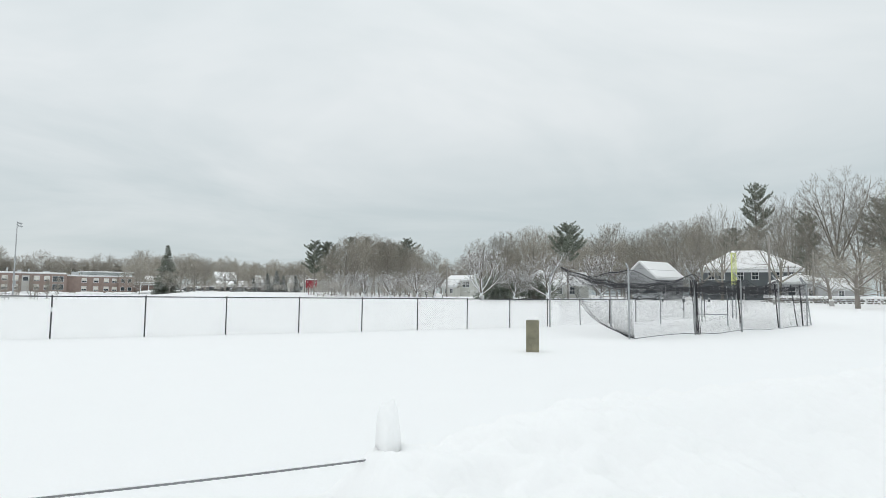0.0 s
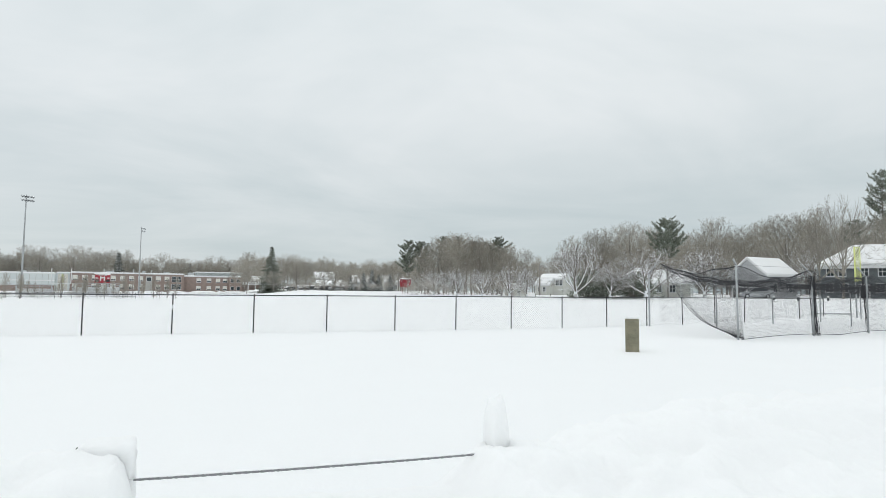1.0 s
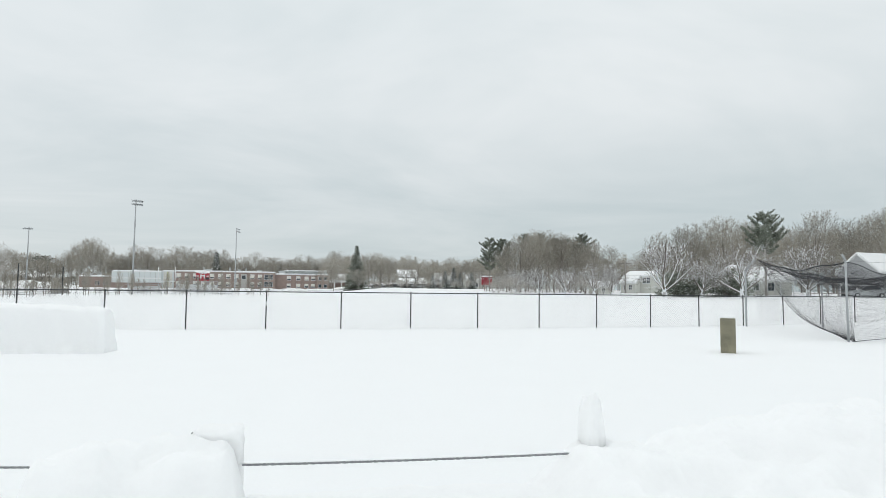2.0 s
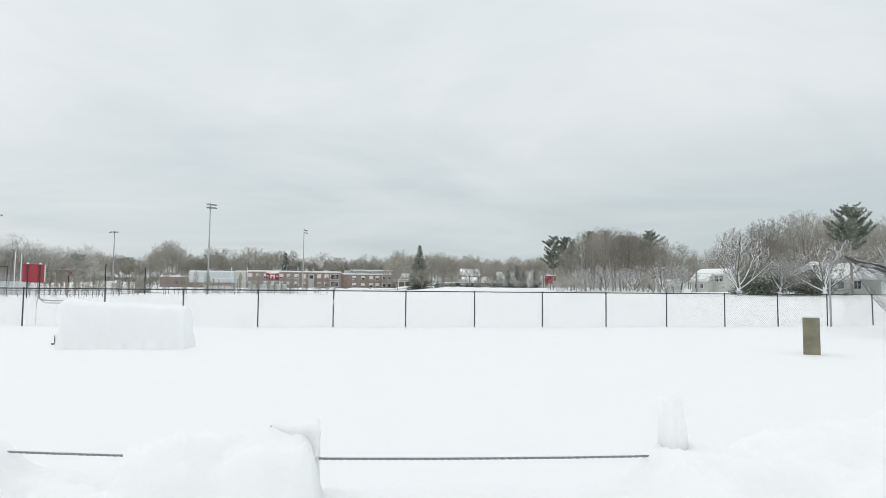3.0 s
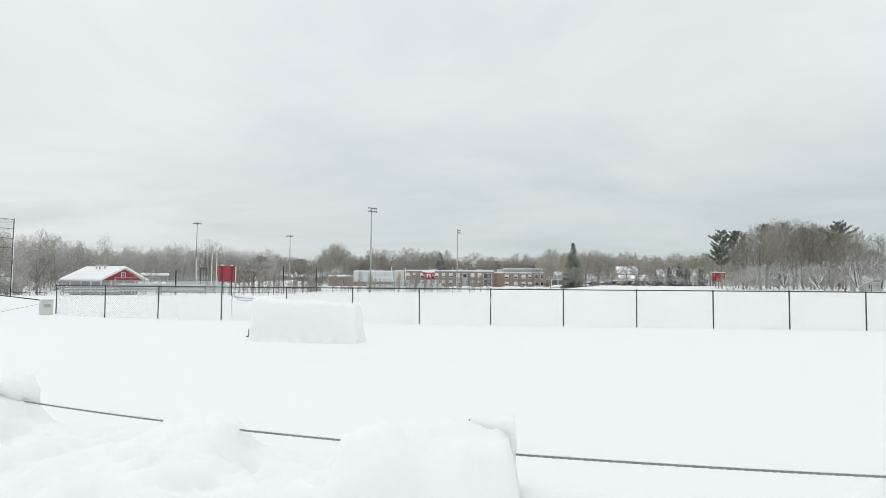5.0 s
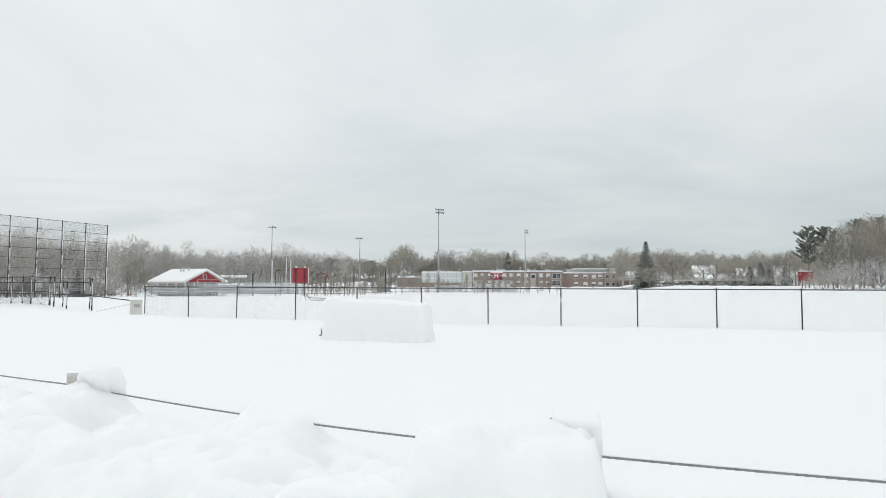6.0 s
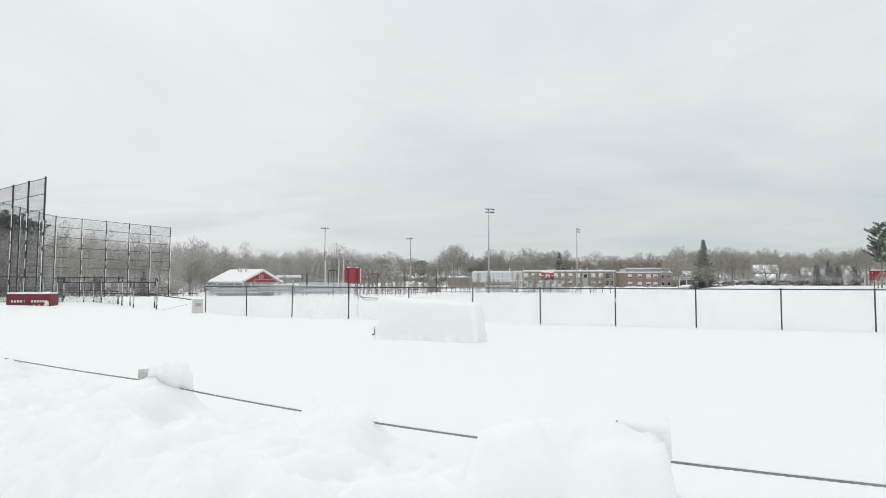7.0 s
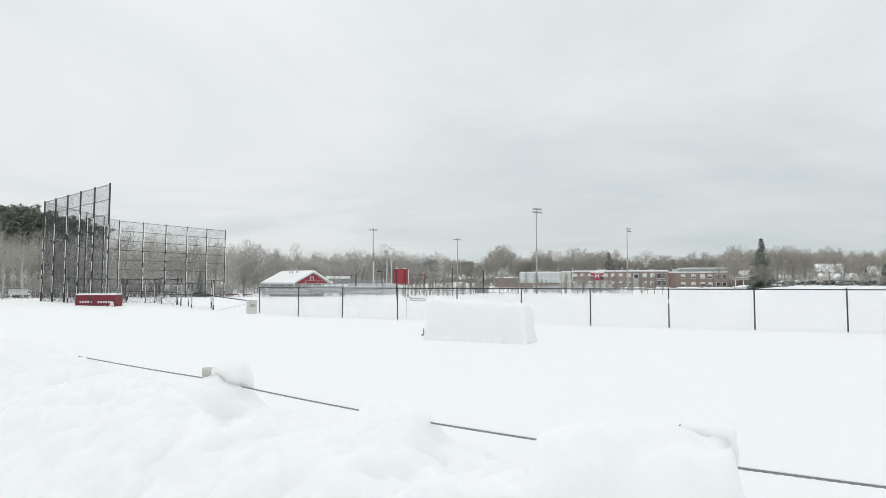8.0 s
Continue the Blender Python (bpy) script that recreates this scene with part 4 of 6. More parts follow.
def far_wood(name, label, b0, b1, far, depth, tops, count, seed, bark=None, twig=None):
    """A stretch of distant wood, nobody could count its trees: one thing of joined bare trees. tops: tree heights along the stretch."""
    rng = random.Random(seed)
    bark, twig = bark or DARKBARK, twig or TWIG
    thick, thin, tips = [], [], []
    stock = []
    for i in range(6):
        stock.append(grow(random.Random(seed * 10 + i), 14.0, leader=(0.60, 0.42, 0.70, 0.50, 0.36, 0.64)[i], low=0.32, n=(10, 9, 20), reach=0.48, steep=(58, 14), angles=(44, 48), ratio=(0.56, 0.55), lift=(0.13, 0.09, 0.05, 0.0), r0=0.19, limb_r=0.5, tip=max(0.018, far / 9500)))
    scrub = [grow(random.Random(seed * 10 + 7 + i), 14.0, leader=0.08, low=0.1, n=(9, 8, 16), reach=0.8, steep=(64, 8), angles=(36, 44), r0=0.16, limb_r=0.7, tip=max(0.03, far / 5000)) for i in range(3)]
    for i in range(count):
        t = (i + rng.random()) / count
        b, d = b0 + (b1 - b0) * t, far + rng.uniform(0, depth)
        h = float(np.interp(t, np.linspace(0, 1, len(tops)), tops)) * (rng.uniform(0.66, 1.06) if i % 4 else rng.uniform(0.22, 0.38))
        x, y = pol(b, d)
        st = stock[rng.randrange(6)] if i % 4 else scrub[rng.randrange(3)]
        ang, s = rng.uniform(0, 6.28), h / 14.0
        M = np.array(((math.cos(ang), -math.sin(ang), 0), (math.sin(ang), math.cos(ang), 0), (0, 0, 1))) * s * np.array((1.15, 1.15, 1) if i % 4 else (1.6, 1.6, 1))[:, None]
        off = np.array((x, y, ground_z(x, y)))
        for src, dst in zip(st, (thick, thin, tips)):
            r = np.asarray(src)
            dst.append(np.concatenate((r[:, :3] @ M.T + off, r[:, 3:6] @ M.T + off, r[:, 6:]), 1))
    w = thing(name, 0, 0, 0, 0, label, "woodland", kind="stuff")
    part("trunks", tubes(np.concatenate(thick), 4), bark, w)
    part("twigs", joined(spikes(np.concatenate(thin)), slivers(np.concatenate(tips))), twig, w)


def plant_trees():
    R = random.Random(77)
    # tall trees at the eastern edge
    for k, n, b, d, h, w in (("oak", 0, 63.2, 118, 21.5, 0.95), ("oak", 1, 67.6, 118, 18.5, 0.95), ("oak", 2, 60.4, 136, 20.5, 0.8), ("oak", 3, 59.4, 106, 15.0, 0.6),
                             ("oak", 1, 64.9, 118, 17.0, 0.9), ("oak", 2, 68.5, 104, 17.0, 1.0), ("oak", 3, 55.0, 109, 15.4, 0.62), ("oak", 0, 53.4, 112, 14.6, 0.5),
                             ("wood", 1, 57.0, 128, 14.0, 1.0), ("wood", 2, 61.5, 128, 14.5, 1.1), ("oak", 3, 71.5, 108, 17.0, 1.0)):
        tree(k, n, b, d, h, R.uniform(0, 360), w)
    pine("pine", 5, 57.75, 136, 22.5, 20, 0.60)
    pine("pine", 6, 66.4, 118, 16.0, 80, 1.0)
    pine("pine", 6, 61.3, 128, 15.5, 140, 0.7)
    pine("pine", 5, 55.9, 142, 14.5, 30, 0.8)
    pine("pine", 4, 41.9, 112, 13.1, 200, 0.90)
    tree("yard", 0, 64.75, 72, 6.2, 30, 1.5)
    tree("yard", 1, 66.9, 82, 6.8, 130, 1.3)
    tree("yard", 1, 62.9, 90, 6.5, 10, 1.2)
    # snow-laden trees by the eastern road
    for n, b, d, h, w, t in ((0, 33.95, 84, 7.8, 1.15, 10), (1, 36.95, 86, 5.2, 1.25, 60), (2, 40.1, 84, 6.8, 1.1, 200), (1, 27.75, 92, 5.0, 1.15, 100), (2, 25.2, 98, 4.4, 1.2, 10), (0, 29.4, 98, 4.8, 1.1, 300),
                             (1, 22.8, 104, 4.8, 1.2, 20), (0, 44.9, 104, 8.2, 1.0, 15), (2, 52.8, 128, 9.0, 0.9, 33), (2, 20.6, 106, 4.4, 1.2, 80)):
        tree("orchard", n, b, d, h, t, w)
    # woodland behind the houses
    for i in range(44):
        b = 27.5 + (60 - 27.5) * (i + R.random()) / 44
        d = R.uniform(138, 172)
        top = float(np.interp(b, (27, 30, 33, 36, 40, 44, 47, 52, 56, 60), (10.5, 10.8, 14.0, 16.5, 18.5, 17.5, 18.5, 19.5, 17.5, 16)))
        tree("wood", R.randrange(6), b, d, top * (d / 155) * R.uniform(0.66, 1.0), R.uniform(0, 360), R.uniform(0.9, 1.25))
    # the dense clump beyond the small scoreboard
    for i in range(25):
        b = 19.0 + (29.5 - 19.0) * (i + R.random()) / 25
        d = R.uniform(112, 138)
        top = float(np.interp(b, (19.0, 20, 21.5, 23, 24.5, 26, 28, 29.5), (10.5, 13.0, 14.4, 14.2, 12.8, 12.2, 11.2, 9.0)))
        tree("wood", R.randrange(6), b, d, top * (d / 125) * R.uniform(0.66, 1.0), R.uniform(0, 360), R.uniform(0.9, 1.2))
    for n, b, d, h, w in ((0, 18.1, 124, 10.6, 0.85), (1, 19.4, 126, 10.6, 0.8), (2, 22.9, 138, 12.8, 0.7), (1, 24.4, 140, 11.8, 0.7), (0, 25.2, 138, 11.4, 0.6), (2, 26.65, 138, 12.6, 0.95), (1, 21.6, 140, 12.8, 0.6)):
        pine("pine", n, b, d, h, 50 * n + b, w)
    for i in range(22):
        tree("brush", i % 3, 18.6 + 0.50 * i + R.uniform(-0.2, 0.2), R.uniform(100, 114), R.uniform(1.2, 3.6), R.uniform(0, 360), 1.3)
    for i in range(9):
        shrub(34.7 + 0.42 * i + (1.5 if i > 4 else 0), 93 + R.uniform(-2, 3), R.uniform(2.0, 3.4), 1.1)
    # along the northern road
    pine("spruce", 0, 5.5, 190, 13.7, 0, 1.0, "dark cone-shaped spruce rising above bare trees")
    for b, d, h, w in ((5.75, 184, 6.4, 1.7), (8.6, 205, 10.5, 1.1), (7.7, 207, 9.2, 1.1), (3.2, 240, 9.0, 1.2), (2.3, 262, 9.5, 1.1), (15.6, 190, 8.0, 1.2)):
        tree("oak" if b > 6 else "wood", int(b) % 4, b, d, h, b * 50, w)
    pine("spruce", 1, -6.95, 300, 16.0, 0, 0.9)
    pine("spruce", 1, -1.4, 330, 13.0, 0, 0.6)
    pine("pine", 1, -20.0, 330, 13.0, 0, 1.2)
    for i in range(15):
        b = 3.4 + 15 * (i + R.random() * 0.6) / 15
        tree("wood", R.randrange(6), b, R.uniform(196, 230) + (55 if 9.0 < b < 12.4 else 0), float(np.interp(b, (3.4, 5, 7.5, 9, 12, 16, 18.5), (8.5, 8, 10.5, 9.5, 9, 9.5, 9))) * R.uniform(0.8, 1.1), R.uniform(0, 360), R.uniform(1.0, 1.4))
    for i in range(9):
        tree("brush", i % 3, 6 + 1.25 * i, R.uniform(178, 190), R.uniform(2.5, 4.0), R.uniform(0, 360), 1.5)
    for b, h in ((11.1, 3.2), (7.2, 2.6), (13.9, 5.4), (14.7, 6.2), (15.3, 4.8), (12.7, 4.0), (16.4, 5.0)):
        pine("spruce", 1, b, 186, h, b * 9, 1.1)
    for b, d, h, n in ((8.9, 198, 5.0, 0), (12.3, 200, 6.5, 1), (13.3, 196, 5.5, 0), (14.6, 194, 6.0, 1), (9.9, 194, 3.6, 1), (11.8, 192, 4.0, 0), (10.3, 200, 7.4, 1), (16.6, 196, 7.5, 0), (17.4, 198, 8.0, 1), (11.3, 205, 8.0, 0), (13.9, 204, 7.5, 1)):
        tree("yard", n, b, d, h, b * 70, 1.1)
    far_wood("far_wood", "hazy far line of bare trees beyond the road", 2.5, 20.0, 270, 60, (16, 16, 14.5, 14.5, 15, 14), 89, 3)
    far_wood("eastern_wood", "deep brown wood rising behind the eastern houses", 17.5, 76.0, 178, 45, (12, 12, 13, 15, 17, 18, 18, 19, 16, 13, 12, 12, 12), 104, 8)
    far_wood("school_wood", "bare treetops rising behind the school", -23.0, 4.0, 320, 60, (16, 17, 17, 23, 16, 23, 19, 21, 21, 18, 16, 21, 16, 22), 147, 4)
    far_wood("western_wood", "long grey-brown wood beyond the playing fields", -42.5, -22.5, 190, 60, (14.4, 14.6, 14.0, 13.0, 13.8, 12.6, 12.8, 13.6), 150, 5, None, PALETWIG)
    far_wood("near_western_wood", "tall bare wood close behind the backstop", -70.0, -41.5, 118, 40, (14.6, 14.6, 14.1, 13.6, 12.6, 12.2, 11.8), 150, 6, PALEBARK, PALETWIG)
    for n, b, d, h, w in ((3, -58.8, 136, 16.3, 1.0), (3, -57.4, 138, 16.8, 1.1), (3, -56.2, 140, 16.1, 1.1), (3, -55.0, 142, 15.7, 1.1), (3, -60.4, 140, 16.3, 1.2), (3, -53.8, 142, 15.3, 1.0), (3, -62.5, 140, 16.3, 1.2), (3, -52.4, 142, 14.3, 1.0)):
        pine("pine", n, b, d, h, 40 * n + b, w)
    for n, b, d, h in ((0, -58.4, 108, 9.4), (1, -57.2, 106, 9.6), (2, -40.4, 150, 13.4), (0, -36.0, 165, 13.6), (1, -37.6, 165, 11.9), (2, -50.2, 104, 10.9), (0, -45.0, 118, 10.9), (1, -43.1, 116, 10.0), (2, -32.5, 180, 11.9), (1, -59.6, 106, 9.8), (0, -48.4, 110, 9.9)):
        tree("birch", n, b, d, h, b * 13, 1.0)
    tree("oak", 1, -27.6, 205, 15.8, 40, 1.0)
    tree("oak", 0, -40.6, 150, 9.6, 140, 1.1)
    pine("pine", 2, -23.6, 215, 11.0, 40, 1.2)
    pine("spruce", 1, -44.3, 112, 4.0, 10, 1.2)
    # saplings before the school
    for i in range(64):
        tree("sapling", i % 3, -26.5 + 0.38 * i + R.uniform(-0.4, 0.4), R.uniform(136, 158), R.uniform(2.4, 5.4), R.uniform(0, 360), 1.0)
    for i in range(26):
        tree("sapling", i % 3, -25.5 + 0.30 * i + R.uniform(-0.2, 0.2), R.uniform(166, 175), R.uniform(3.5, 6.0), R.uniform(0, 360), 1.1)
    for i in range(12):
        tree("brush", i % 3, -16 + 1.1 * i + R.uniform(-0.3, 0.3), R.uniform(150, 162), R.uniform(0.9, 1.7), R.uniform(0, 360), 1.4)


plant_trees()


# ---- buildings ----
def window(parent, x, y, z, w, h, glass=None, cross=True, name="window", fw=0.10):
    """A window on a wall that faces -y, its sill at z: frame proud of the wall, pane set in."""
    f = part(name, boxes((x - w / 2 - fw, x - w / 2, y - 0.05, y + 0.04, z - fw, z + h + fw), (x + w / 2, x + w / 2 + fw, y - 0.05, y + 0.04, z - fw, z + h + fw),
                         (x - w / 2, x + w / 2, y - 0.05, y + 0.04, z + h, z + h + fw), (x - w / 2, x + w / 2, y - 0.07, y + 0.04, z - fw, z),
                         *(((x - w / 2, x + w / 2, y - 0.035, y + 0.03, z + h / 2 - 0.03, z + h / 2 + 0.03), (x - 0.025, x + 0.025, y - 0.03, y + 0.02, z, z + h)) if cross else ())), TRIM, parent)
    part("pane", boxes((x - w / 2, x + w / 2, y - 0.012, y - 0.002, z, z + h)), glass or GLASS, f)
    return f


def clapboard(parent, x0, x1, y, z0, z1, material):
    """Overlapping boards on a wall that faces -y, joined into one cladding."""
    bm = bmesh.new()
    z = z0
    while z < z1 - 0.05:
        t = min(z + 0.20, z1)
        v = [bm.verts.new(c) for c in ((x0, y - 0.035, z), (x1, y - 0.035, z), (x1, y - 0.012, t), (x0, y - 0.012, t), (x0, y - 0.012, z), (x1, y - 0.012, z))]
        bm.faces.new(v[:4])
        bm.faces.new((v[4], v[5], v[1], v[0]))
        z = t
    part("cladding", bm, material, parent)


def house(name, bearing, far, turn, w, d, eave, ridge, siding, label, hip=False, along_x=True, windows=(), side_windows=(), chimney=None, snow=0.30, over=0.35, boards=True):
    """A house whose front is at y = 0 and faces -y; its roof is laid with snow."""
    h = put(name, bearing, far, label, "house", turn, sink=0.2)
    e = eave + 0.2
    rz = ridge + 0.2
    if hip:
        wall = boxes((-w / 2, w / 2, 0, d, -0.3, e))
    elif along_x:
        wall = bmesh.new()
        o = [(0, -0.3), (d, -0.3), (d, e), (d / 2, rz), (0, e)]
        solid(o, -w / 2, w / 2, wall)
        bmesh.ops.transform(wall, matrix=Matrix(((0, 1, 0, 0), (1, 0, 0, 0), (0, 0, 1, 0), (0, 0, 0, 1))), verts=wall.verts[:])
        bmesh.ops.reverse_faces(wall, faces=wall.faces[:])
    else:
        wall = solid([(-w / 2, -0.3), (w / 2, -0.3), (w / 2, e), (0, rz), (-w / 2, e)], 0, d)
    wob = part("wall", wall, siding, h)
    if boards:
        clapboard(h, -w / 2, w / 2, 0, -0.2, e, siding)
    # roof: a slab on the slopes, snow on it
    for lift, thick, ov, m, nm in ((0.0, 0.14, over, TRIM, "roof"), (0.142, snow, over - 0.03, SNOW, "roof_snow")):
        bm = bmesh.new()
        x, y0, y1 = w / 2 + ov, -ov, d + ov
        if hip:
            run = d / 2 + ov
            tops = ((-x + run, d / 2), (x - run, d / 2)) if x > run else ((0, d / 2), (0, d / 2))
            drop = ov * (rz - e) / (d / 2)
            lo = [bm.verts.new((a, b, e - drop + lift)) for a, b in ((-x, y0), (x, y0), (x, y1), (-x, y1))]
            hi = [bm.verts.new((a, b, rz + lift)) for a, b in tops]
            fs = [bm.faces.new(q) for q in ((lo[0], lo[1], hi[1], hi[0]), (lo[2], lo[3], hi[0], hi[1]), (lo[1], lo[2], hi[1]), (lo[3], lo[0], hi[0]))]
        elif along_x:
            drop = ov * (rz - e) / (d / 2)
            q = [[bm.verts.new((a, b, c + lift)) for a in (-x, x)] for b, c in ((y0, e - drop), (d / 2, rz), (y1, e - drop))]
            fs = [bm.faces.new((q[i][0], q[i][1], q[i + 1][1], q[i + 1][0])) for i in (0, 1)]
        else:
            drop = ov * (rz - e) / (w / 2)
            q = [[bm.verts.new((a, b, c + lift)) for b in (y0, y1)] for a, c in ((-x, e - drop), (0, rz), (x, e - drop))]
            fs = [bm.faces.new((q[i][0], q[i + 1][0], q[i + 1][1], q[i][1])) for i in (0, 1)]
        r = bmesh.ops.extrude_face_region(bm, geom=fs)
        for v in r["geom"]:
            if isinstance(v, bmesh.types.BMVert):
                v.co.z += thick
        bmesh.ops.recalc_face_normals(bm, faces=bm.faces[:])
        if nm == "roof_snow":
            bmesh.ops.bevel(bm, geom=[ed for ed in bm.edges if len(ed.link_faces) == 2 and ed.calc_face_angle(0) > 0.5], offset=thick * 0.4, segments=2, affect="EDGES")
        part(nm, bm, m, h, "thick unbroken snow" if nm == "roof_snow" else "")
    for wx, wz, ww, wh in windows:
        window(h, wx, -0.04, wz + 0.2, ww, wh)
    for wy, wz, ww, wh in side_windows:  # on the wall that faces -x
        f = window(h, 0, -0.04, 0, ww, wh)
        f.matrix_basis = pose(-w / 2, wy, wz + 0.2, 0, 0, -90)
    if chimney:
        cx, cy, ch = chimney
        part("chimney", boxes((cx - 0.35, cx + 0.35, cy - 0.35, cy + 0.35, e, ch), (cx - 0.42, cx + 0.42, cy - 0.42, cy + 0.42, ch - 0.2, ch)), BRICK, h)
    return h


def build_houses():
    # grey garage with its gable to the road
    g = house("garage", 48.3, 112, -36, 6.6, 7.8, 3.7, 6.4, GREYSIDING, "grey garage with snow-laid gable roof and two doors", along_x=False, windows=(), over=0.4)
    for i, x in enumerate((-1.6, 1.6)):
        # solid slab, the doorway's inner shade painted near-black
        dr = part("garage_door", boxes((x - 1.25, x + 1.25, -0.03, 0.10, -0.1, 2.2)), INSIDE, g, "dark half-open doorway")
        part("frame", boxes((x - 1.40, x - 1.25, -0.08, 0.05, -0.1, 2.45), (x + 1.25, x + 1.40, -0.08, 0.05, -0.1, 2.45), (x - 1.25, x + 1.25, -0.08, 0.05, 2.2, 2.45)), TRIM, dr)
        part("panel", boxes(*((x - 1.23, x + 1.23, -0.06, 0.0, 1.75 + k * 0.22, 1.95 + k * 0.22) for k in range(2))), TRIM, dr)
    for y, z in ((1.9, 0.95), (5.9, 0.95)):
        f = window(g, 0, -0.04, 0, 0.9, 1.15)
        f.matrix_basis = pose(3.34, y, z + 0.2, 0, 0, 90)
    part("lamp", boxes((-0.2, 0.0, -0.25, -0.02, 2.65, 2.95), bevel=0.03), TRIM, g)
    part("cladding_side", boxes(*((3.303, 3.33, 0.0, 7.8, z * 0.22, z * 0.22 + 0.2) for z in range(18))), GREYSIDING, g)
    # slate-coloured two-storey house
    win = [(x, 3.55, 0.95, 1.35) for x in (-6.2, -4.6, -1.6, 0.7, 4.4, 6.2)] + [(x, 0.95, 1.0, 1.4) for x in (-6.4, -4.4, 0.4, 2.6, 5.6)]
    h = house("slate_house", 57.2, 117, 6, 15.2, 10.5, 5.35, 8.5, DARKSIDING, "slate-grey two-storey house under a snowy hipped roof", hip=True, windows=win, over=0.55, snow=0.35)
    dr = part("door", boxes((-2.2, -1.2, -0.04, 0.08, -0.1, 2.2)), INSIDE, h, "dark front door")
    part("frame", boxes((-2.45, -2.2, -0.12, 0.05, -0.1, 2.5), (-1.2, -0.95, -0.12, 0.05, -0.1, 2.5), (-2.2, -1.2, -0.12, 0.05, 2.2, 2.5)), TRIM, dr)
    part("fascia", boxes((-8.1, 8.1, -0.58, -0.50, 4.95, 5.25)), TRIM, h)
    house("garden_house", 61.0, 110, 14, 6.4, 6.5, 2.9, 4.2, GREYSIDING, "low grey wing with a snow-covered roof", hip=True, windows=((-1.6, 0.9, 1.0, 1.2), (1.2, 0.9, 0.8, 1.1)), over=0.4)
    house("shed", 63.6, 106, 30, 3.6, 4.0, 1.9, 3.2, GREYSIDING, "small grey shed with snow on its roof", windows=((0, 0.8, 0.7, 0.8),), over=0.3)
    # cream house and its porch
    h = house("cream_house", 31.6, 122, -18, 5.0, 7.0, 3.1, 4.0, CREAMSIDING, "cream clapboard house among snowy trees", along_x=True, windows=((1.3, 1.9, 0.55, 1.0), (2.05, 1.9, 0.55, 1.0), (-1.2, 0.9, 0.8, 1.1)), over=0.3, snow=0.25)
    house("cream_annex", 30.75, 119, -18, 2.6, 4.0, 1.9, 2.9, CREAMSIDING, "low cream annex with a snowy roof", windows=((-0.5, 0.7, 0.5, 0.8), (0.5, 0.7, 0.5, 0.8)), over=0.3)
    h = house("porch_house", 41.6, 112, 10, 8.6, 7.0, 2.5, 4.4, CREAMSIDING, "pale house with a white porch and deep snow on its roof", along_x=True, windows=((-2.6, 0.8, 1.0, 1.2), (-1.0, 0.8, 1.0, 1.2), (1.3, 0.8, 0.9, 1.2)), over=0.45, snow=0.4)
    for x in (-4.2, -2.0, 0.2, 2.4, 4.2):
        part("porch_post", boxes((x - 0.08, x + 0.08, -1.75, -1.6, -0.2, 2.4)), TRIM, h)
    part("porch_roof", solid([(-4.5, 2.4), (4.5, 2.4), (4.5, 2.6), (-4.5, 2.6)], -1.9, -0.05), TRIM, h)
    part("porch_snow", solid([(-4.45, 2.603), (4.45, 2.603), (4.3, 2.9), (-4.3, 2.9)], -1.85, -0.4), SNOW, h)
    house("grey_gable_house", 39.3, 120, -10, 5.5, 6.0, 3.4, 5.0, GREYSIDING, "grey gabled house half hidden by trees", along_x=False, windows=((-0.9, 2.2, 0.6, 0.9), (0.4, 2.2, 0.6, 0.9), (0, 0.7, 1.0, 1.1)), over=0.3)
    house("backyard_shed", 28.6, 108, 20, 3.4, 2.6, 1.25, 1.9, CREAMSIDING, "little white shed beneath a bulging cap of snow", windows=((0, 0.4, 0.5, 0.5),), over=0.25, snow=0.3)
    # far houses along the northern road
    for nm, b, d, w, dp, e, r, s, t, lab in (("white_house", 10.4, 232, 7.0, 8, 4.2, 6.6, CREAMSIDING, 12, "white two-storey house with a snowy roof along the far road"),
                                             ("white_house", 10.9, 220, 9.5, 7, 1.9, 3.2, CREAMSIDING, 8, "low white house with a broad snowy roof"),
                                             ("grey_house", 13.6, 236, 8, 7, 3.4, 5.6, GREYSIDING, -14, "grey house among trees by the far road"),
                                             ("white_house", 16.9, 212, 7.5, 7, 3.2, 5.6, CREAMSIDING, 20, "white gabled house behind the small scoreboard"),
                                             ("grey_house", 4.6, 285, 9, 7, 4.0, 6.4, GREYSIDING, -10, "grey house beside the school, roof under snow"),
                                             ("white_house", -20.9, 385, 9, 7, 3.6, 6.6, GREYSIDING, 15, "house half hidden in the far wood, roof snowy"),
                                             ("grey_house", -19.9, 390, 9, 7, 4.5, 7.4, GREYSIDING, 15, "grey house with a snowy roof in the far wood"),
                                             ("white_house", -42.7, 175, 8, 7, 2.6, 4.6, CREAMSIDING, 25, "low pale house with a snowy roof in the wood")):
        house(nm, b, d, t, w, dp, e, r, s, lab, windows=[(x, z, 0.9, 1.2) for x in (-w * 0.3, 0, w * 0.3) for z in ((0.9, 3.2) if e > 3.9 else (0.8,))], over=0.35, boards=False, snow=0.4)


build_houses()


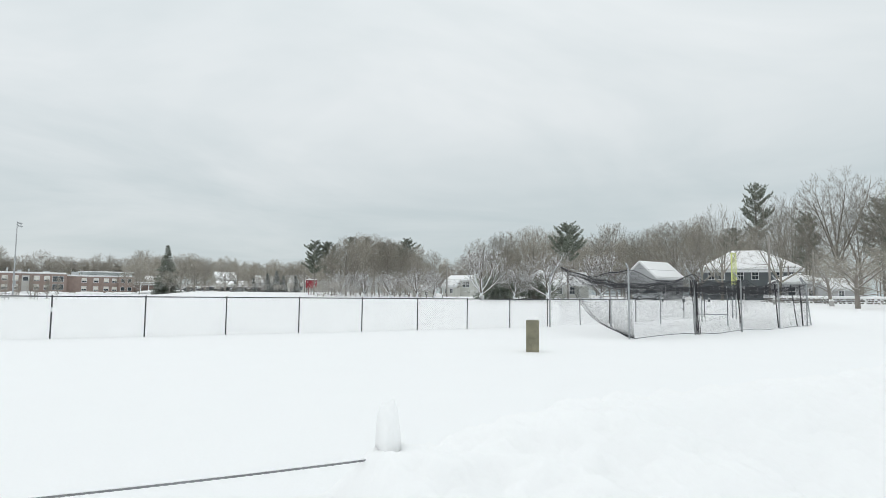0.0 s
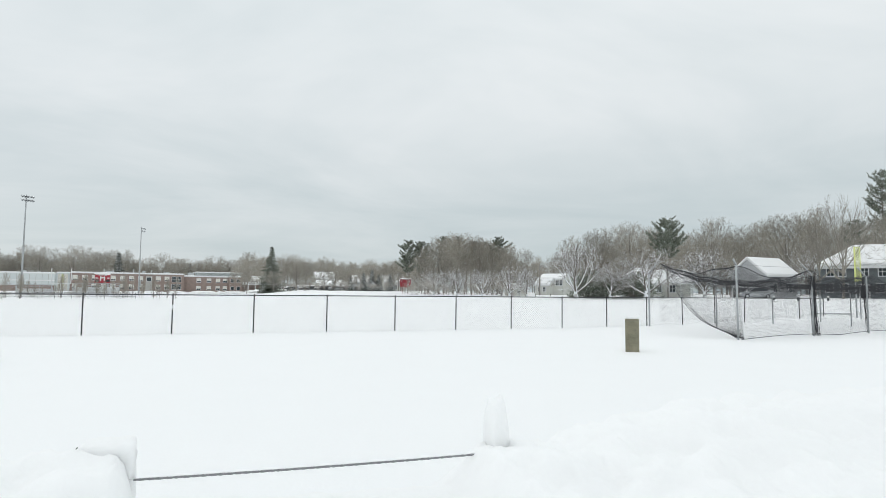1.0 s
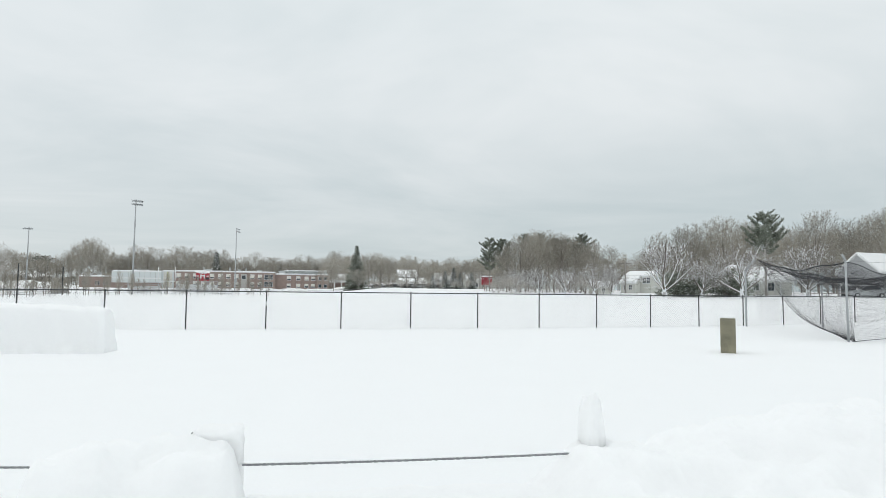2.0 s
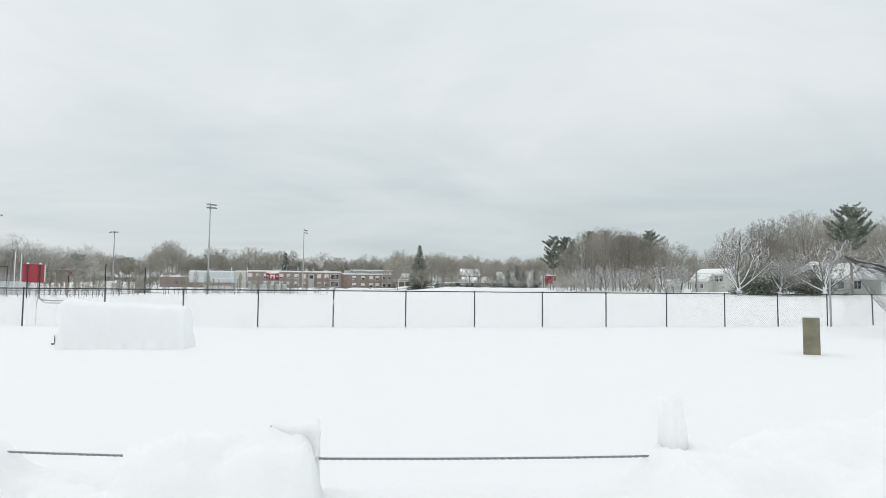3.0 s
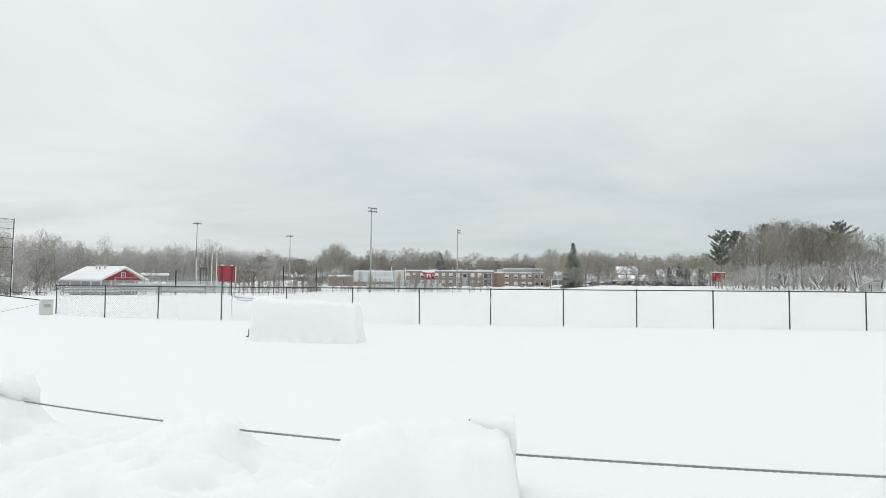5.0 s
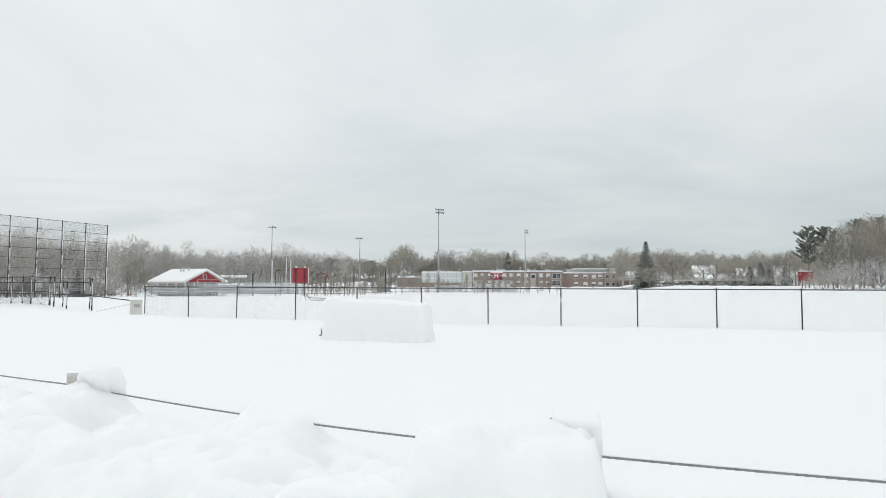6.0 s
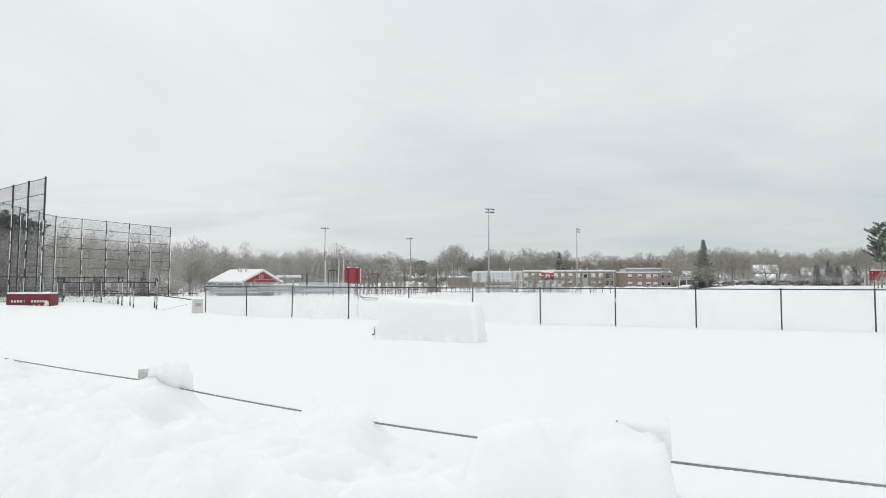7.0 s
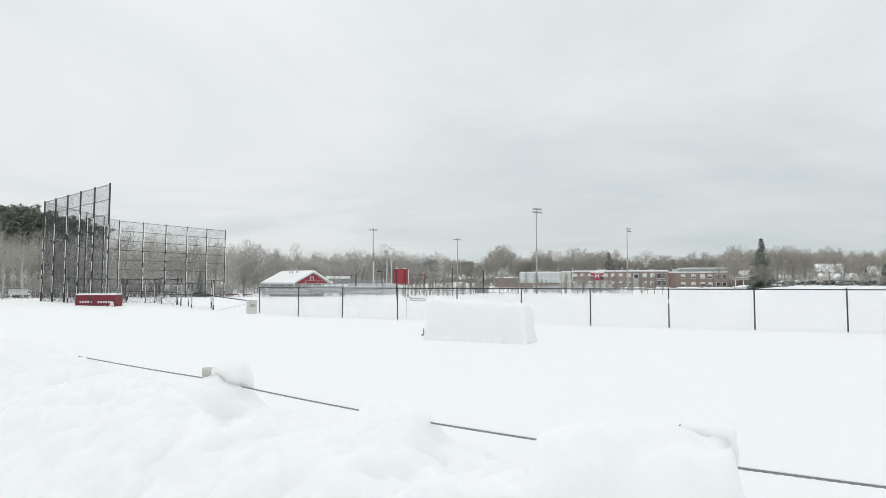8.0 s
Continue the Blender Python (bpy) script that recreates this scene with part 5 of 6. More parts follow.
def build_school():
    s = put("school", -6.0, 268, "long two-storey red-brick school with flat snowy roofs", "school")
    k = 268

    def u(b):
        return k * math.tan(radians(b + 6.0))

    base = -0.5
    wings = ((u(-17.5), u(-15.05), 2, 14, 4.3, BRICK), (u(-15.05), u(-11.35), -2, 18, 6.4, WHITEPANEL), (u(-11.35), u(-10.35), 0.6, 12, 6.7, WHITEPANEL),
             (u(-10.35), u(-1.85), 0, 16, 6.9, BRICK), (u(-1.85), u(1.9), 2.5, 16, 6.3, BRICK), (u(1.9), u(3.05), 1.5, 16, 6.4, BRICK), (u(3.05), u(5.0), 4, 12, 3.3, BRICK))
    for x0, x1, y0, y1, top, m in wings:
        w = part("wall", boxes((x0, x1, y0, y1, base, top)), m, s)
        part("parapet", boxes((x0 - 0.1, x1 + 0.1, y0 - 0.12, y1 + 0.1, top + 0.003, top + 0.32)), TRIM, w)
        part("roof_snow", boxes((x0 + 0.3, x1 - 0.3, y0 + 0.3, y1 - 0.3, top + 0.2, top + 0.62), bevel=0.15), SNOW, w)
    for b in (-17.1, -16.2, -15.6):
        window(s, u(b), 1.95, 1.2, 1.6, 1.4, fw=0.06)
    # gym: brick foot under the pale panels, joints between them
    x0, x1 = u(-15.05), u(-11.35)
    part("brick_foot", boxes((x0, x1, -2.12, -2.003, base, 2.1)), BRICK, s)
    part("band", boxes((x0, x1, -2.16, -2.003, 3.75, 4.15)), TRIM, s)
    part("joint", boxes(*((x0 + (x1 - x0) * i / 9 - 0.05, x0 + (x1 - x0) * i / 9 + 0.05, -2.05, -2.003, 2.1, 6.3) for i in range(1, 9))), CONCRETE, s)
    # yellow-green stair tower glazing
    t = part("stair_glazing", boxes((u(-11.2), u(-10.5), 0.45, 0.597, 0.2, 6.5)), SHADE, s)
    part("mullion", boxes(*((u(-11.2) + j * 0.82 - 0.05, u(-11.2) + j * 0.82 + 0.05, 0.35, 0.45, 0.2, 6.5) for j in range(5)), *((u(-11.2), u(-10.5), 0.36, 0.44, z, z + 0.1) for z in (2.2, 4.3, 6.4))), TRIM, t)
    part("green_panel", boxes((u(-10.93), u(-10.86), 0.30, 0.345, 0.2, 6.5)), YELLOW, t)
    # windows: pairs in two rows, blinds half down
    rng = random.Random(12)
    n = 0
    for b in np.arange(-10.0, -2.9, 0.68):
        x = u(b)
        if abs(b + 4.6) < 0.35:
            continue
        for z in (1.1, 4.35):
            f = window(s, x, -0.05, z, 1.5, 1.7, fw=0.13)
            part("blind", boxes((x - 0.72, x + 0.72, -0.075, -0.065, z + 1.7 - rng.uniform(0.8, 1.6), z + 1.7)), SHADE, f)
    part("bay", boxes((u(-4.85), u(-4.35), -1.2, -0.003, base, 6.3)), CONCRETE, s)
    window(s, u(-4.6), -1.24, 4.2, 1.5, 1.5, cross=False)
    for z in (1.0, 4.0):
        window(s, u(-2.45), -0.05, z + 0.1, 3.4, 2.0)
    for b in (-0.6, 0.25, 1.0, 1.6):
        for z in (0.9, 4.1):
            f = window(s, u(b), 2.45, z, 1.5, 1.5, fw=0.13)
            part("blind", boxes((u(b) - 0.72, u(b) + 0.72, 2.425, 2.435, z + 1.5 - rng.uniform(0.7, 1.3), z + 1.5)), SHADE, f)
    for b in (2.2, 2.7):
        for z in (1.0, 4.2):
            window(s, u(b), 1.45, z, 1.3, 1.4, cross=False)
    # clerestory with a floating roof over the east block
    part("clerestory", boxes((u(-0.72), u(2.95), 4.5, 14, 6.3, 8.1)), WHITEPANEL, s)
    part("clerestory_roof", boxes((u(-0.9), u(3.15), 2.2, 15, 8.103, 8.35)), TRIM, s)
    part("roof_snow", boxes((u(-0.85), u(3.1), 2.4, 14.8, 8.353, 8.5)), SNOW, s)
    part("canopy", boxes((u(3.05), u(4.7), -3.5, 4, 4.2, 4.5)), TRIM, s)
    for b in (3.4, 4.0, 4.6):
        part("column", boxes((u(b) - 0.15, u(b) + 0.15, -3.3, -3.0, base, 4.2)), TRIM, s)
    # vents and stacks on the roof
    for b, z, w, h in ((-13.6, 6.7, 1.6, 0.9), (-12.6, 6.7, 1.0, 0.7), (-8.0, 7.2, 0.5, 1.6), (-7.6, 7.2, 2.6, 0.8), (-5.8, 7.2, 0.5, 1.7), (-5.0, 7.2, 1.2, 1.0), (-4.4, 7.2, 0.5, 1.4), (-3.2, 7.2, 2.0, 0.8), (-1.2, 6.6, 2.4, 1.4), (-17.0, 4.6, 2.2, 0.8), (-16.2, 4.6, 1.2, 0.8)):
        part("roof_vent", boxes((u(b) - w / 2, u(b) + w / 2, 5, 5 + w, z, z + h), (u(b) - w / 2 - 0.1, u(b) + w / 2 + 0.1, 4.9, 5.1 + w, z + h, z + h + 0.15)), ALU, s)
    # heaps of cleared snow before it
    for i in range(30):
        b = -9.5 + i * 0.55 + rng.uniform(-0.2, 0.2)
        x, y = pol(b, 225 + rng.uniform(-6, 6))
        w = thing("snow_heap", x, y, ground_z(x, y), -b, "heap of cleared snow by the school road", "snow heap", "snow heaps")
        snow_lump(rng.uniform(3, 7), 2.5, rng.uniform(0.5, 1.3), i, w, (0, 0, 0.1), 0.5)


build_school()


# ---- field lights, scoreboards, stands ----
def light_pole(bearing, far, top, turn, heads=(5, 5)):
    p = put("field_light_pole", bearing, far, "tall galvanised floodlight pole with two banks of lamps", "light pole", turn, "floodlights")
    z = top - p.location.z
    part("pole", tubes(line([(0, 0, -0.3), (0, 0, z * 0.5), (0, 0, z)], 0.23, 0.10), 10, True), GALV, p)
    part("control_box", boxes((-0.35, 0.35, -0.5, -0.25, 2.5, 4.0), bevel=0.05), GALV, p)
    for r, k in enumerate(heads):
        zz = z - 0.25 - 0.8 * r
        bar = part("crossarm", tubes([(-1.15, -0.15, zz, 1.15, -0.15, zz, 0.06, 0.06)], 6, True), GALV, p)
        for i in range(k):
            x = -1.05 + 2.1 * i / (k - 1)
            lamp = part("lamp", tubes(line([(x, -0.15, zz), (x, -0.45, zz - 0.15), (x, -0.75, zz - 0.42)], 0.08, 0.16), 8, True), GALV, bar)
            part("visor", tubes([(x, -0.55, zz - 0.05, x, -0.95, zz - 0.30, 0.11, 0.17)], 8), ALU, lamp)


light_pole(-13.55, 155, 21.75, 25)
light_pole(-5.34, 206, 21.0, 75)
light_pole(-28.98, 190, 19.75, 0, (6,))
light_pole(-20.97, 205, 18.0, -20, (5,))


def scoreboard_back():
    s = put("scoreboard", -26.45, 89, "back of a red scoreboard on two dark steel posts", "scoreboard", 14)
    z0, z1, w = 1.98, 4.12, 1.12
    part("panel", boxes((-w, w, 0.0, 0.25, z0, z1), bevel=0.02), RED, s)
    for z in (z0 + 0.02, z0 + 0.72, z0 + 1.42, z1 - 0.06):
        part("rib", boxes((-w, w, -0.06, -0.002, z, z + 0.05)), RED, s)
    for x in (-0.68, 0.62):
        part("post", boxes((x - 0.035, x + 0.035, -0.18, -0.063, -0.3, z1 - 0.02), (x - 0.07, x + 0.07, -0.20, -0.182, -0.3, z1 - 0.02)), BLACK, s)
    part("edge_trim", boxes((w + 0.002, w + 0.14, 0.0, 0.3, z0, z1)), PANEL, s)
    snow_lump(0.25, 0.25, 0.16, 3, s, (-0.68, -0.12, z1 + 0.10))
    snow_lump(0.25, 0.25, 0.16, 4, s, (0.62, -0.12, z1 + 0.10))


scoreboard_back()


def small_scoreboard():
    s = put("small_scoreboard", 17.87, 126, "small red scoreboard on thin posts, snow along its top", "scoreboard", 6)
    part("panel", boxes((-1.1, 1.1, 0, 0.25, 1.30, 2.95), bevel=0.03), RED, s)
    part("frame", boxes((-1.13, 1.13, -0.05, -0.002, 2.75, 2.95), (-0.62, -0.52, -0.04, -0.002, 1.3, 2.95), (0.52, 0.62, -0.04, -0.002, 1.3, 2.95)), DARKRED, s)
    for x in (-0.5, 0.0, 0.5):
        part("post", boxes((x - 0.06, x + 0.06, 0.26, 0.38, -0.4, 2.6)), DARKRED if x else BLACK, s)
    part("white_square", boxes((-0.85, -0.68, -0.02, -0.004, 2.45, 2.65)), WHITEPAINT, s)
    part("white_square", boxes((0.72, 0.95, -0.02, -0.004, 2.45, 2.65)), WHITEPAINT, s)
    snow_lump(2.2, 0.4, 0.22, 6, s, (0, 0.1, 3.02))


small_scoreboard()


def far_scoreboard():
    s = put("field_scoreboard", -8.05, 180, "red and white field scoreboard with dark number windows, snow on top", "scoreboard")
    s.location.z += 0.95
    part("panel", boxes((-1.75, 1.75, 0, 0.4, 2.40, 4.65), bevel=0.03), RED, s)
    part("white_panel", boxes((-1.6, -1.0, -0.05, -0.003, 3.55, 3.80), (1.0, 1.6, -0.05, -0.003, 3.55, 3.80), (-0.60, -0.28, -0.05, -0.003, 3.0, 4.1), (0.28, 0.60, -0.05, -0.003, 3.0, 4.1), (-0.28, 0.28, -0.05, -0.003, 3.6, 3.95)), WHITEPAINT, s)
    part("number_window", boxes((-1.65, -0.75, -0.06, -0.003, 2.70, 3.30), (0.7, 1.65, -0.06, -0.003, 2.70, 3.30)), BLACK, s)
    part("lettering_bar", boxes((-1.0, 1.0, -0.07, -0.053, 4.35, 4.48)), WHITEPAINT, s)
    for x in (-1.2, 1.2):
        part("post", boxes((x - 0.12, x + 0.12, 0.1, 0.3, -1.4, 2.4)), GALV, s)
    snow_lump(3.4, 0.6, 0.5, 9, s, (0, 0.2, 4.75), 0.3)


far_scoreboard()


def bleacher(bearing, far, turn, width, rows, label, z0=0.0):
    b = put("bleacher", bearing, far, label, "bleacher", turn, "bleachers")
    for i in range(rows):
        y, z = i * 0.62, 0.35 + i * 0.24 + z0
        part("seat", boxes((-width / 2, width / 2, y, y + 0.26, z + 0.18, z + 0.22)), ALU, b)
        part("footboard", boxes((-width / 2, width / 2, y - 0.3, y - 0.05, z - 0.06, z - 0.02)), ALU, b)
        part("riser", boxes((-width / 2, width / 2, y + 0.27, y + 0.29, z + 0.07, z + 0.17)), ALU, b)
    n = max(2, int(width / 2.2))
    top = 0.35 + rows * 0.24 + z0
    for i in range(n + 1):
        x = -width / 2 + width * i / n
        part("frame", tubes(line([(x, -0.3, -0.4), (x, -0.2, 0.4 + z0), (x, rows * 0.62, top), (x, rows * 0.62, -0.4)], 0.035) + [(x, rows * 0.31, -0.4, x, rows * 0.31, top * 0.6, 0.03, 0.03)], 5, True), GALV, b)
    rail = []
    for x in (-width / 2, width / 2):
        rail += line([(x, 0, 0.5 + z0), (x, 0, 1.3 + z0), (x, rows * 0.62, top + 1.0), (x, rows * 0.62, top)], 0.03) + line([(x, 0, 0.95 + z0), (x, rows * 0.62, top + 0.5)], 0.025)
    for h in (0.5, 1.0):
        rail += line([(-width / 2, rows * 0.62, top + h), (width / 2, rows * 0.62, top + h)], 0.03)
    for i in range(n + 1):
        x = -width / 2 + width * i / n
        rail += line([(x, rows * 0.62, top), (x, rows * 0.62, top + 1.0)], 0.022)
    part("railing", tubes([(*q[:6], far * 0.0004, far * 0.0004) for q in rail], 5), GALV, b)
    for i in range(rows):
        up = 0.35 + i * 0.24 + z0
        part("seat_snow", boxes((-width / 2 + 0.1, width / 2 - 0.1, i * 0.62 + 0.02, i * 0.62 + 0.24, up + 0.222, up + 0.30)), SNOW, b)
    # stair rails at one end
    part("stair", tubes(line([(-width / 2 - 3.2, 0.4, -0.2), (-width / 2, 0.4, 1.6 + z0)], 0.05) + line([(-width / 2 - 3.2, 0.4, 0.7), (-width / 2, 0.4, 2.5 + z0)], 0.035) + line([(-width / 2 - 1.6, 0.4, 0.4), (-width / 2 - 1.6, 0.4, 1.6)], 0.03), 5), ALU, b)


bleacher(-8.5, 172, -4, 10.0, 8, "aluminium bleacher with snow on its seats, far across the field")
bleacher(-12.6, 168, 6, 7.0, 6, "low aluminium bleacher below the light pole")
bleacher(-33.4, 116, 6, 7.0, 6, "aluminium bleacher beside the red-gabled hut", 0.2)
bleacher(-30.2, 118, -10, 8.0, 6, "aluminium bleacher with open railings in the snow", 0.1)
bleacher(-36.8, 110, 10, 8.0, 4, "low four-row bleacher in front of the hut", 0.0)
bleacher(-29.0, 176, 0, 14.0, 5, "long snow-covered stand on the far side of the field", 1.6)


def long_shed():
    s = put("equipment_shed", -32.2, 182, "open-fronted low shed with a thick snowy roof", "shed", 4, sink=-2.0)
    for x in (-3.2, 0.0, 3.2):
        part("back_post", boxes((x - 0.06, x + 0.06, 2.0, 2.12, -0.4, 2.5)), GALV, s)
    part("roof_snow", boxes((-3.5, 3.5, -0.4, 2.5, 2.603, 3.25), bevel=0.22), SNOW, s)
    part("roof", boxes((-3.4, 3.4, -0.35, 2.45, 2.5, 2.6)), TRIM, s)
    for x in (-3.2, -2.1, -1.05, 0.0, 1.05, 2.1, 3.2):
        part("post", boxes((x - 0.06, x + 0.06, -0.3, -0.18, -0.4, 2.5)), GALV, s)


long_shed()


def build_hut():
    h = put("field_hut", -34.55, 124, "hut with a broad snowy roof and a bright red gable", "hut", 42)
    w, d, e, r = 9.6, 9.2, 2.60, 4.75
    part("wall", boxes((-w / 2 + 1.2, w / 2 - 1.2, 0.6, d - 0.4, -0.4, e)), CONCRETE, h)
    part("gable", solid([(-w / 2 + 0.35, e), (w / 2 - 0.35, e), (0, r - 0.1)], 0.3, 0.5), RED, h, "red boarded gable")
    part("gable_board", boxes(*((-w / 2 * (1 - (k + 0.5) / 9) + 0.5, w / 2 * (1 - (k + 0.5) / 9) - 0.5, 0.27, 0.297, e + 0.30 * k + 0.02, e + 0.30 * k + 0.27) for k in range(7))), RED, h)
    f = window(h, -0.05, 0.26, 3.18, 0.75, 0.8, glass=DARKRED)
    part("louvre", boxes((1.0, 1.5, 0.22, 0.29, 2.85, 3.40)), DARKRED, h)
    for lift, thick, ov, m, nm in ((0, 0.15, 0.5, TRIM, "roof"), (0.152, 0.32, 0.48, SNOW, "roof_snow")):
        drop = ov * (r - e) / (w / 2)
        o = [(-w / 2 - ov, e - drop + lift), (0, r + lift), (w / 2 + ov, e - drop + lift), (w / 2 + ov, e - drop + lift + thick), (0, r + lift + thick), (-w / 2 - ov, e - drop + lift + thick)]
        part(nm, solid(o, -0.3 if nm == "roof" else -0.27, d + 0.3), m, h)
    for x, y in ((-1.1, 5.6), (-1.0, 3.6), (-1.3, 4.6)):
        part("roof_vent", tubes([(x, y, 4.0, x, y, 5.2, 0.14, 0.14), (x, y, 5.2, x, y, 5.4, 0.3, 0.2)], 8, True), ALU, h)
    for x in (-w / 2 + 0.2, -w / 2 + 2.2, 0, w / 2 - 2.2, w / 2 - 0.2):
        part("porch_post", boxes((x - 0.09, x + 0.09, 0.1, 0.28, -0.4, e)), TRIM, h)
    for y in (2.5, 5.0, 7.5):
        part("porch_post", boxes((-w / 2 + 0.1, -w / 2 + 0.28, y, y + 0.18, -0.4, e - 0.05)), TRIM, h)


build_hut()


def press_box():
    p = put("press_box", -24.95, 200, "red press box with a row of windows beside the field", "press box", sink=-2.2)
    part("wall", boxes((-3.0, 3.0, 0, 3, 1.2, 3.9)), RED, p)
    part("roof_snow", boxes((-3.2, 3.2, -0.2, 3.2, 3.903, 4.3), bevel=0.1), SNOW, p)
    for i in range(6):
        window(p, -2.4 + 0.96 * i, -0.04, 2.4, 0.6, 0.8, glass=SHADE, cross=False)
    part("railing", tubes(line([(-3, -0.3, 4.9), (4.2, -0.3, 4.9)], 0.05) + line([(-3, -0.3, 4.5), (4.2, -0.3, 4.5)], 0.05) + [(x, -0.3, 3.9, x, -0.3, 4.9, 0.04, 0.04) for x in (-3, -1.5, 0, 1.5, 3, 4.2)], 5), ALU, p)
    for x in (-2.8, -1, 1, 2.8):
        part("stilt", boxes((x - 0.1, x + 0.1, 0.2, 0.4, -2.6, 1.2)), GALV, p)
    part("panel_edge", boxes((3.0, 4.4, 0.0, 0.2, 1.6, 3.6)), RED, p)


press_box()


def goal_posts(bearing, far, turn, w, bar, top, label):
    g = put("goal_posts", bearing, far, label, "goal posts", turn, "goal posts")
    zb = bar - g.location.z
    zt = top - g.location.z
    part("upright", tubes([(-w / 2, 0, zb, -w / 2, 0, zt, 0.09, 0.09)], 8, True), WHITEPAINT, g)
    part("upright", tubes([(w / 2, 0, zb, w / 2, 0, zt, 0.09, 0.09)], 8, True), WHITEPAINT, g)
    part("crossbar", tubes([(-w / 2, 0, zb, w / 2, 0, zb, 0.09, 0.09)], 8, True), WHITEPAINT, g)
    part("stem", tubes([(0, 0, -0.5, 0, 0, zb, 0.12, 0.12)], 8, True), WHITEPAINT, g)


goal_posts(-10.93, 150, 0, 3.5, 2.9, 6.1, "white football goal posts before the school")
for b, d, z0, z1 in ((-27.68, 170, 0, 10.0), (-27.28, 172, 0, 9.6), (-28.92, 172, 0, 9.2)):
    t = put("white_mast", b, d, "plain white mast standing in the snow", "mast", group="masts")
    part("pole", tubes([(0, 0, -0.3, 0, 0, z1, 0.13, 0.10)], 8, True), WHITEPAINT, t)
t = put("net_frame", -28.37, 150, "dark square frame of a tall practice goal", "frame")
part("frame", tubes(line([(-0.62, 0, -0.4), (-0.62, 0, 6.1), (0.62, 0, 6.1), (0.62, 0, -0.4)], 0.07), 6, True), BLACK, t)
for b, d, h in ((-18.55, 150, 6.0), (-21.5, 152, 7.0), (-30.6, 120, 4.4), (-24.1, 148, 4.5)):
    t = put("steel_post", b, d, "thin dark steel post with a net rolled on it", "post", group="posts")
    part("pole", tubes([(0, 0, -0.4, 0, 0, h, 0.06, 0.06), (0, 0, h * 0.5, 0, 0, h, 0.12, 0.10)], 6, True), BLACK, t)


# ---- backstop and the western corner ----
def tall_fence(name, a, b, bays, top, label, r=0.075, caked=0.030):
    """A run of high mesh between two places in the plan: posts, rails at every two metres and mesh in every bay."""
    f = thing(name, a[0], a[1], 0, math.degrees(math.atan2(b[1] - a[1], b[0] - a[0])), label, "fence", "backstop")
    w = math.hypot(b[0] - a[0], b[1] - a[1])
    z0 = ground_z((a[0] + b[0]) / 2, (a[1] + b[1]) / 2)
    rng = random.Random(int(w * 100))
    bay = w / bays
    mesh = tubes(link_rows(bay, top - z0, 0.10, 0.0042), 3)
    mesh.materials.append(BLACK)
    for i in range(bays + 1):
        x = bay * i
        p = part("post", tubes([(x, 0, -0.5, x, 0, top + 0.1, r, r * 0.85)], 8, True), BLACK, f)
        # snow blown on the lower part of the post
        z = z0 + 0.8
        while z < z0 + (5.6 if r > 0.07 else 7.6):
            s = rng.uniform(0.4, 1.6)
            part("blown_snow", tubes([(x + r * 0.8, -r * 0.7, z, x + r * 0.8, -r * 0.7, z + s, caked * 0.9, caked)], 5, True), SNOW, p)
            z += s + rng.uniform(0.08, 0.7)
    for i in range(bays):
        for k in range(1, 9):
            z = z0 + (top - z0) * k / 8
            part("rail", tubes([(bay * i, 0, z, bay * (i + 1), 0, z, 0.024, 0.024)], 6), BLACK if k > 4 else WIRE, f)
        m = part("mesh", mesh, None, f)
        m.location = (bay * i, 0.01, z0)
    return f


A, Bp = pol(-51.62, 50.0), pol(-56.05, 64.0)
tall_fence("backstop_near_wing", Bp, A, 5, 9.0, "tall black chain-link backstop wing with snow blown on its posts")
C, D2 = pol(-50.75, 78.0), pol(-42.34, 86.0)
tall_fence("backstop_centre", Bp, C, 4, 9.0, "tall black chain-link backstop behind home plate", 0.060, 0.062)
tall_fence("backstop_far_wing", C, D2, 5, 9.0, "tall black chain-link backstop wing, thin against the wood", 0.060, 0.062)


def low_fence(name, spots, top, label, rails=(0.92,), mesh=True, r=0.038, material=None):
    f = thing(name, 0, 0, 0, 0, label, "fence")
    rng = random.Random(len(name))
    pts = [(*pol(b, d),) for b, d in spots]
    for x, y in pts:
        z = ground_z(x, y)
        part("post", tubes([(x, y, z - 0.3, x, y, z + top, r, r), (x, y, z + top, x, y, z + top + 0.06, r * 1.2, r * 0.4)], 8, True), material or BLACK, f)
        part("blown_snow", tubes([(x + 0.03, y - r * 0.8, z + rng.uniform(0.1, 0.6), x + 0.03, y - r * 0.8, z + top * rng.uniform(0.7, 1.0), r * 0.5, r * 0.55)], 6, True), SNOW, f)
    for i in range(len(pts) - 1):
        a, b = pts[i], pts[i + 1]
        za, zb = ground_z(*a), ground_z(*b)
        for h in (*rails, top - 0.04):
            part("rail", tubes([(*a, za + h, *b, zb + h, 0.026, 0.026)], 6), material or BLACK, f)
        if mesh:
            link_panel(f, a, b, min(za, zb) - 0.05, min(za, zb) + top - 0.04, 0.075, 0.0028, BLACK)
    return f


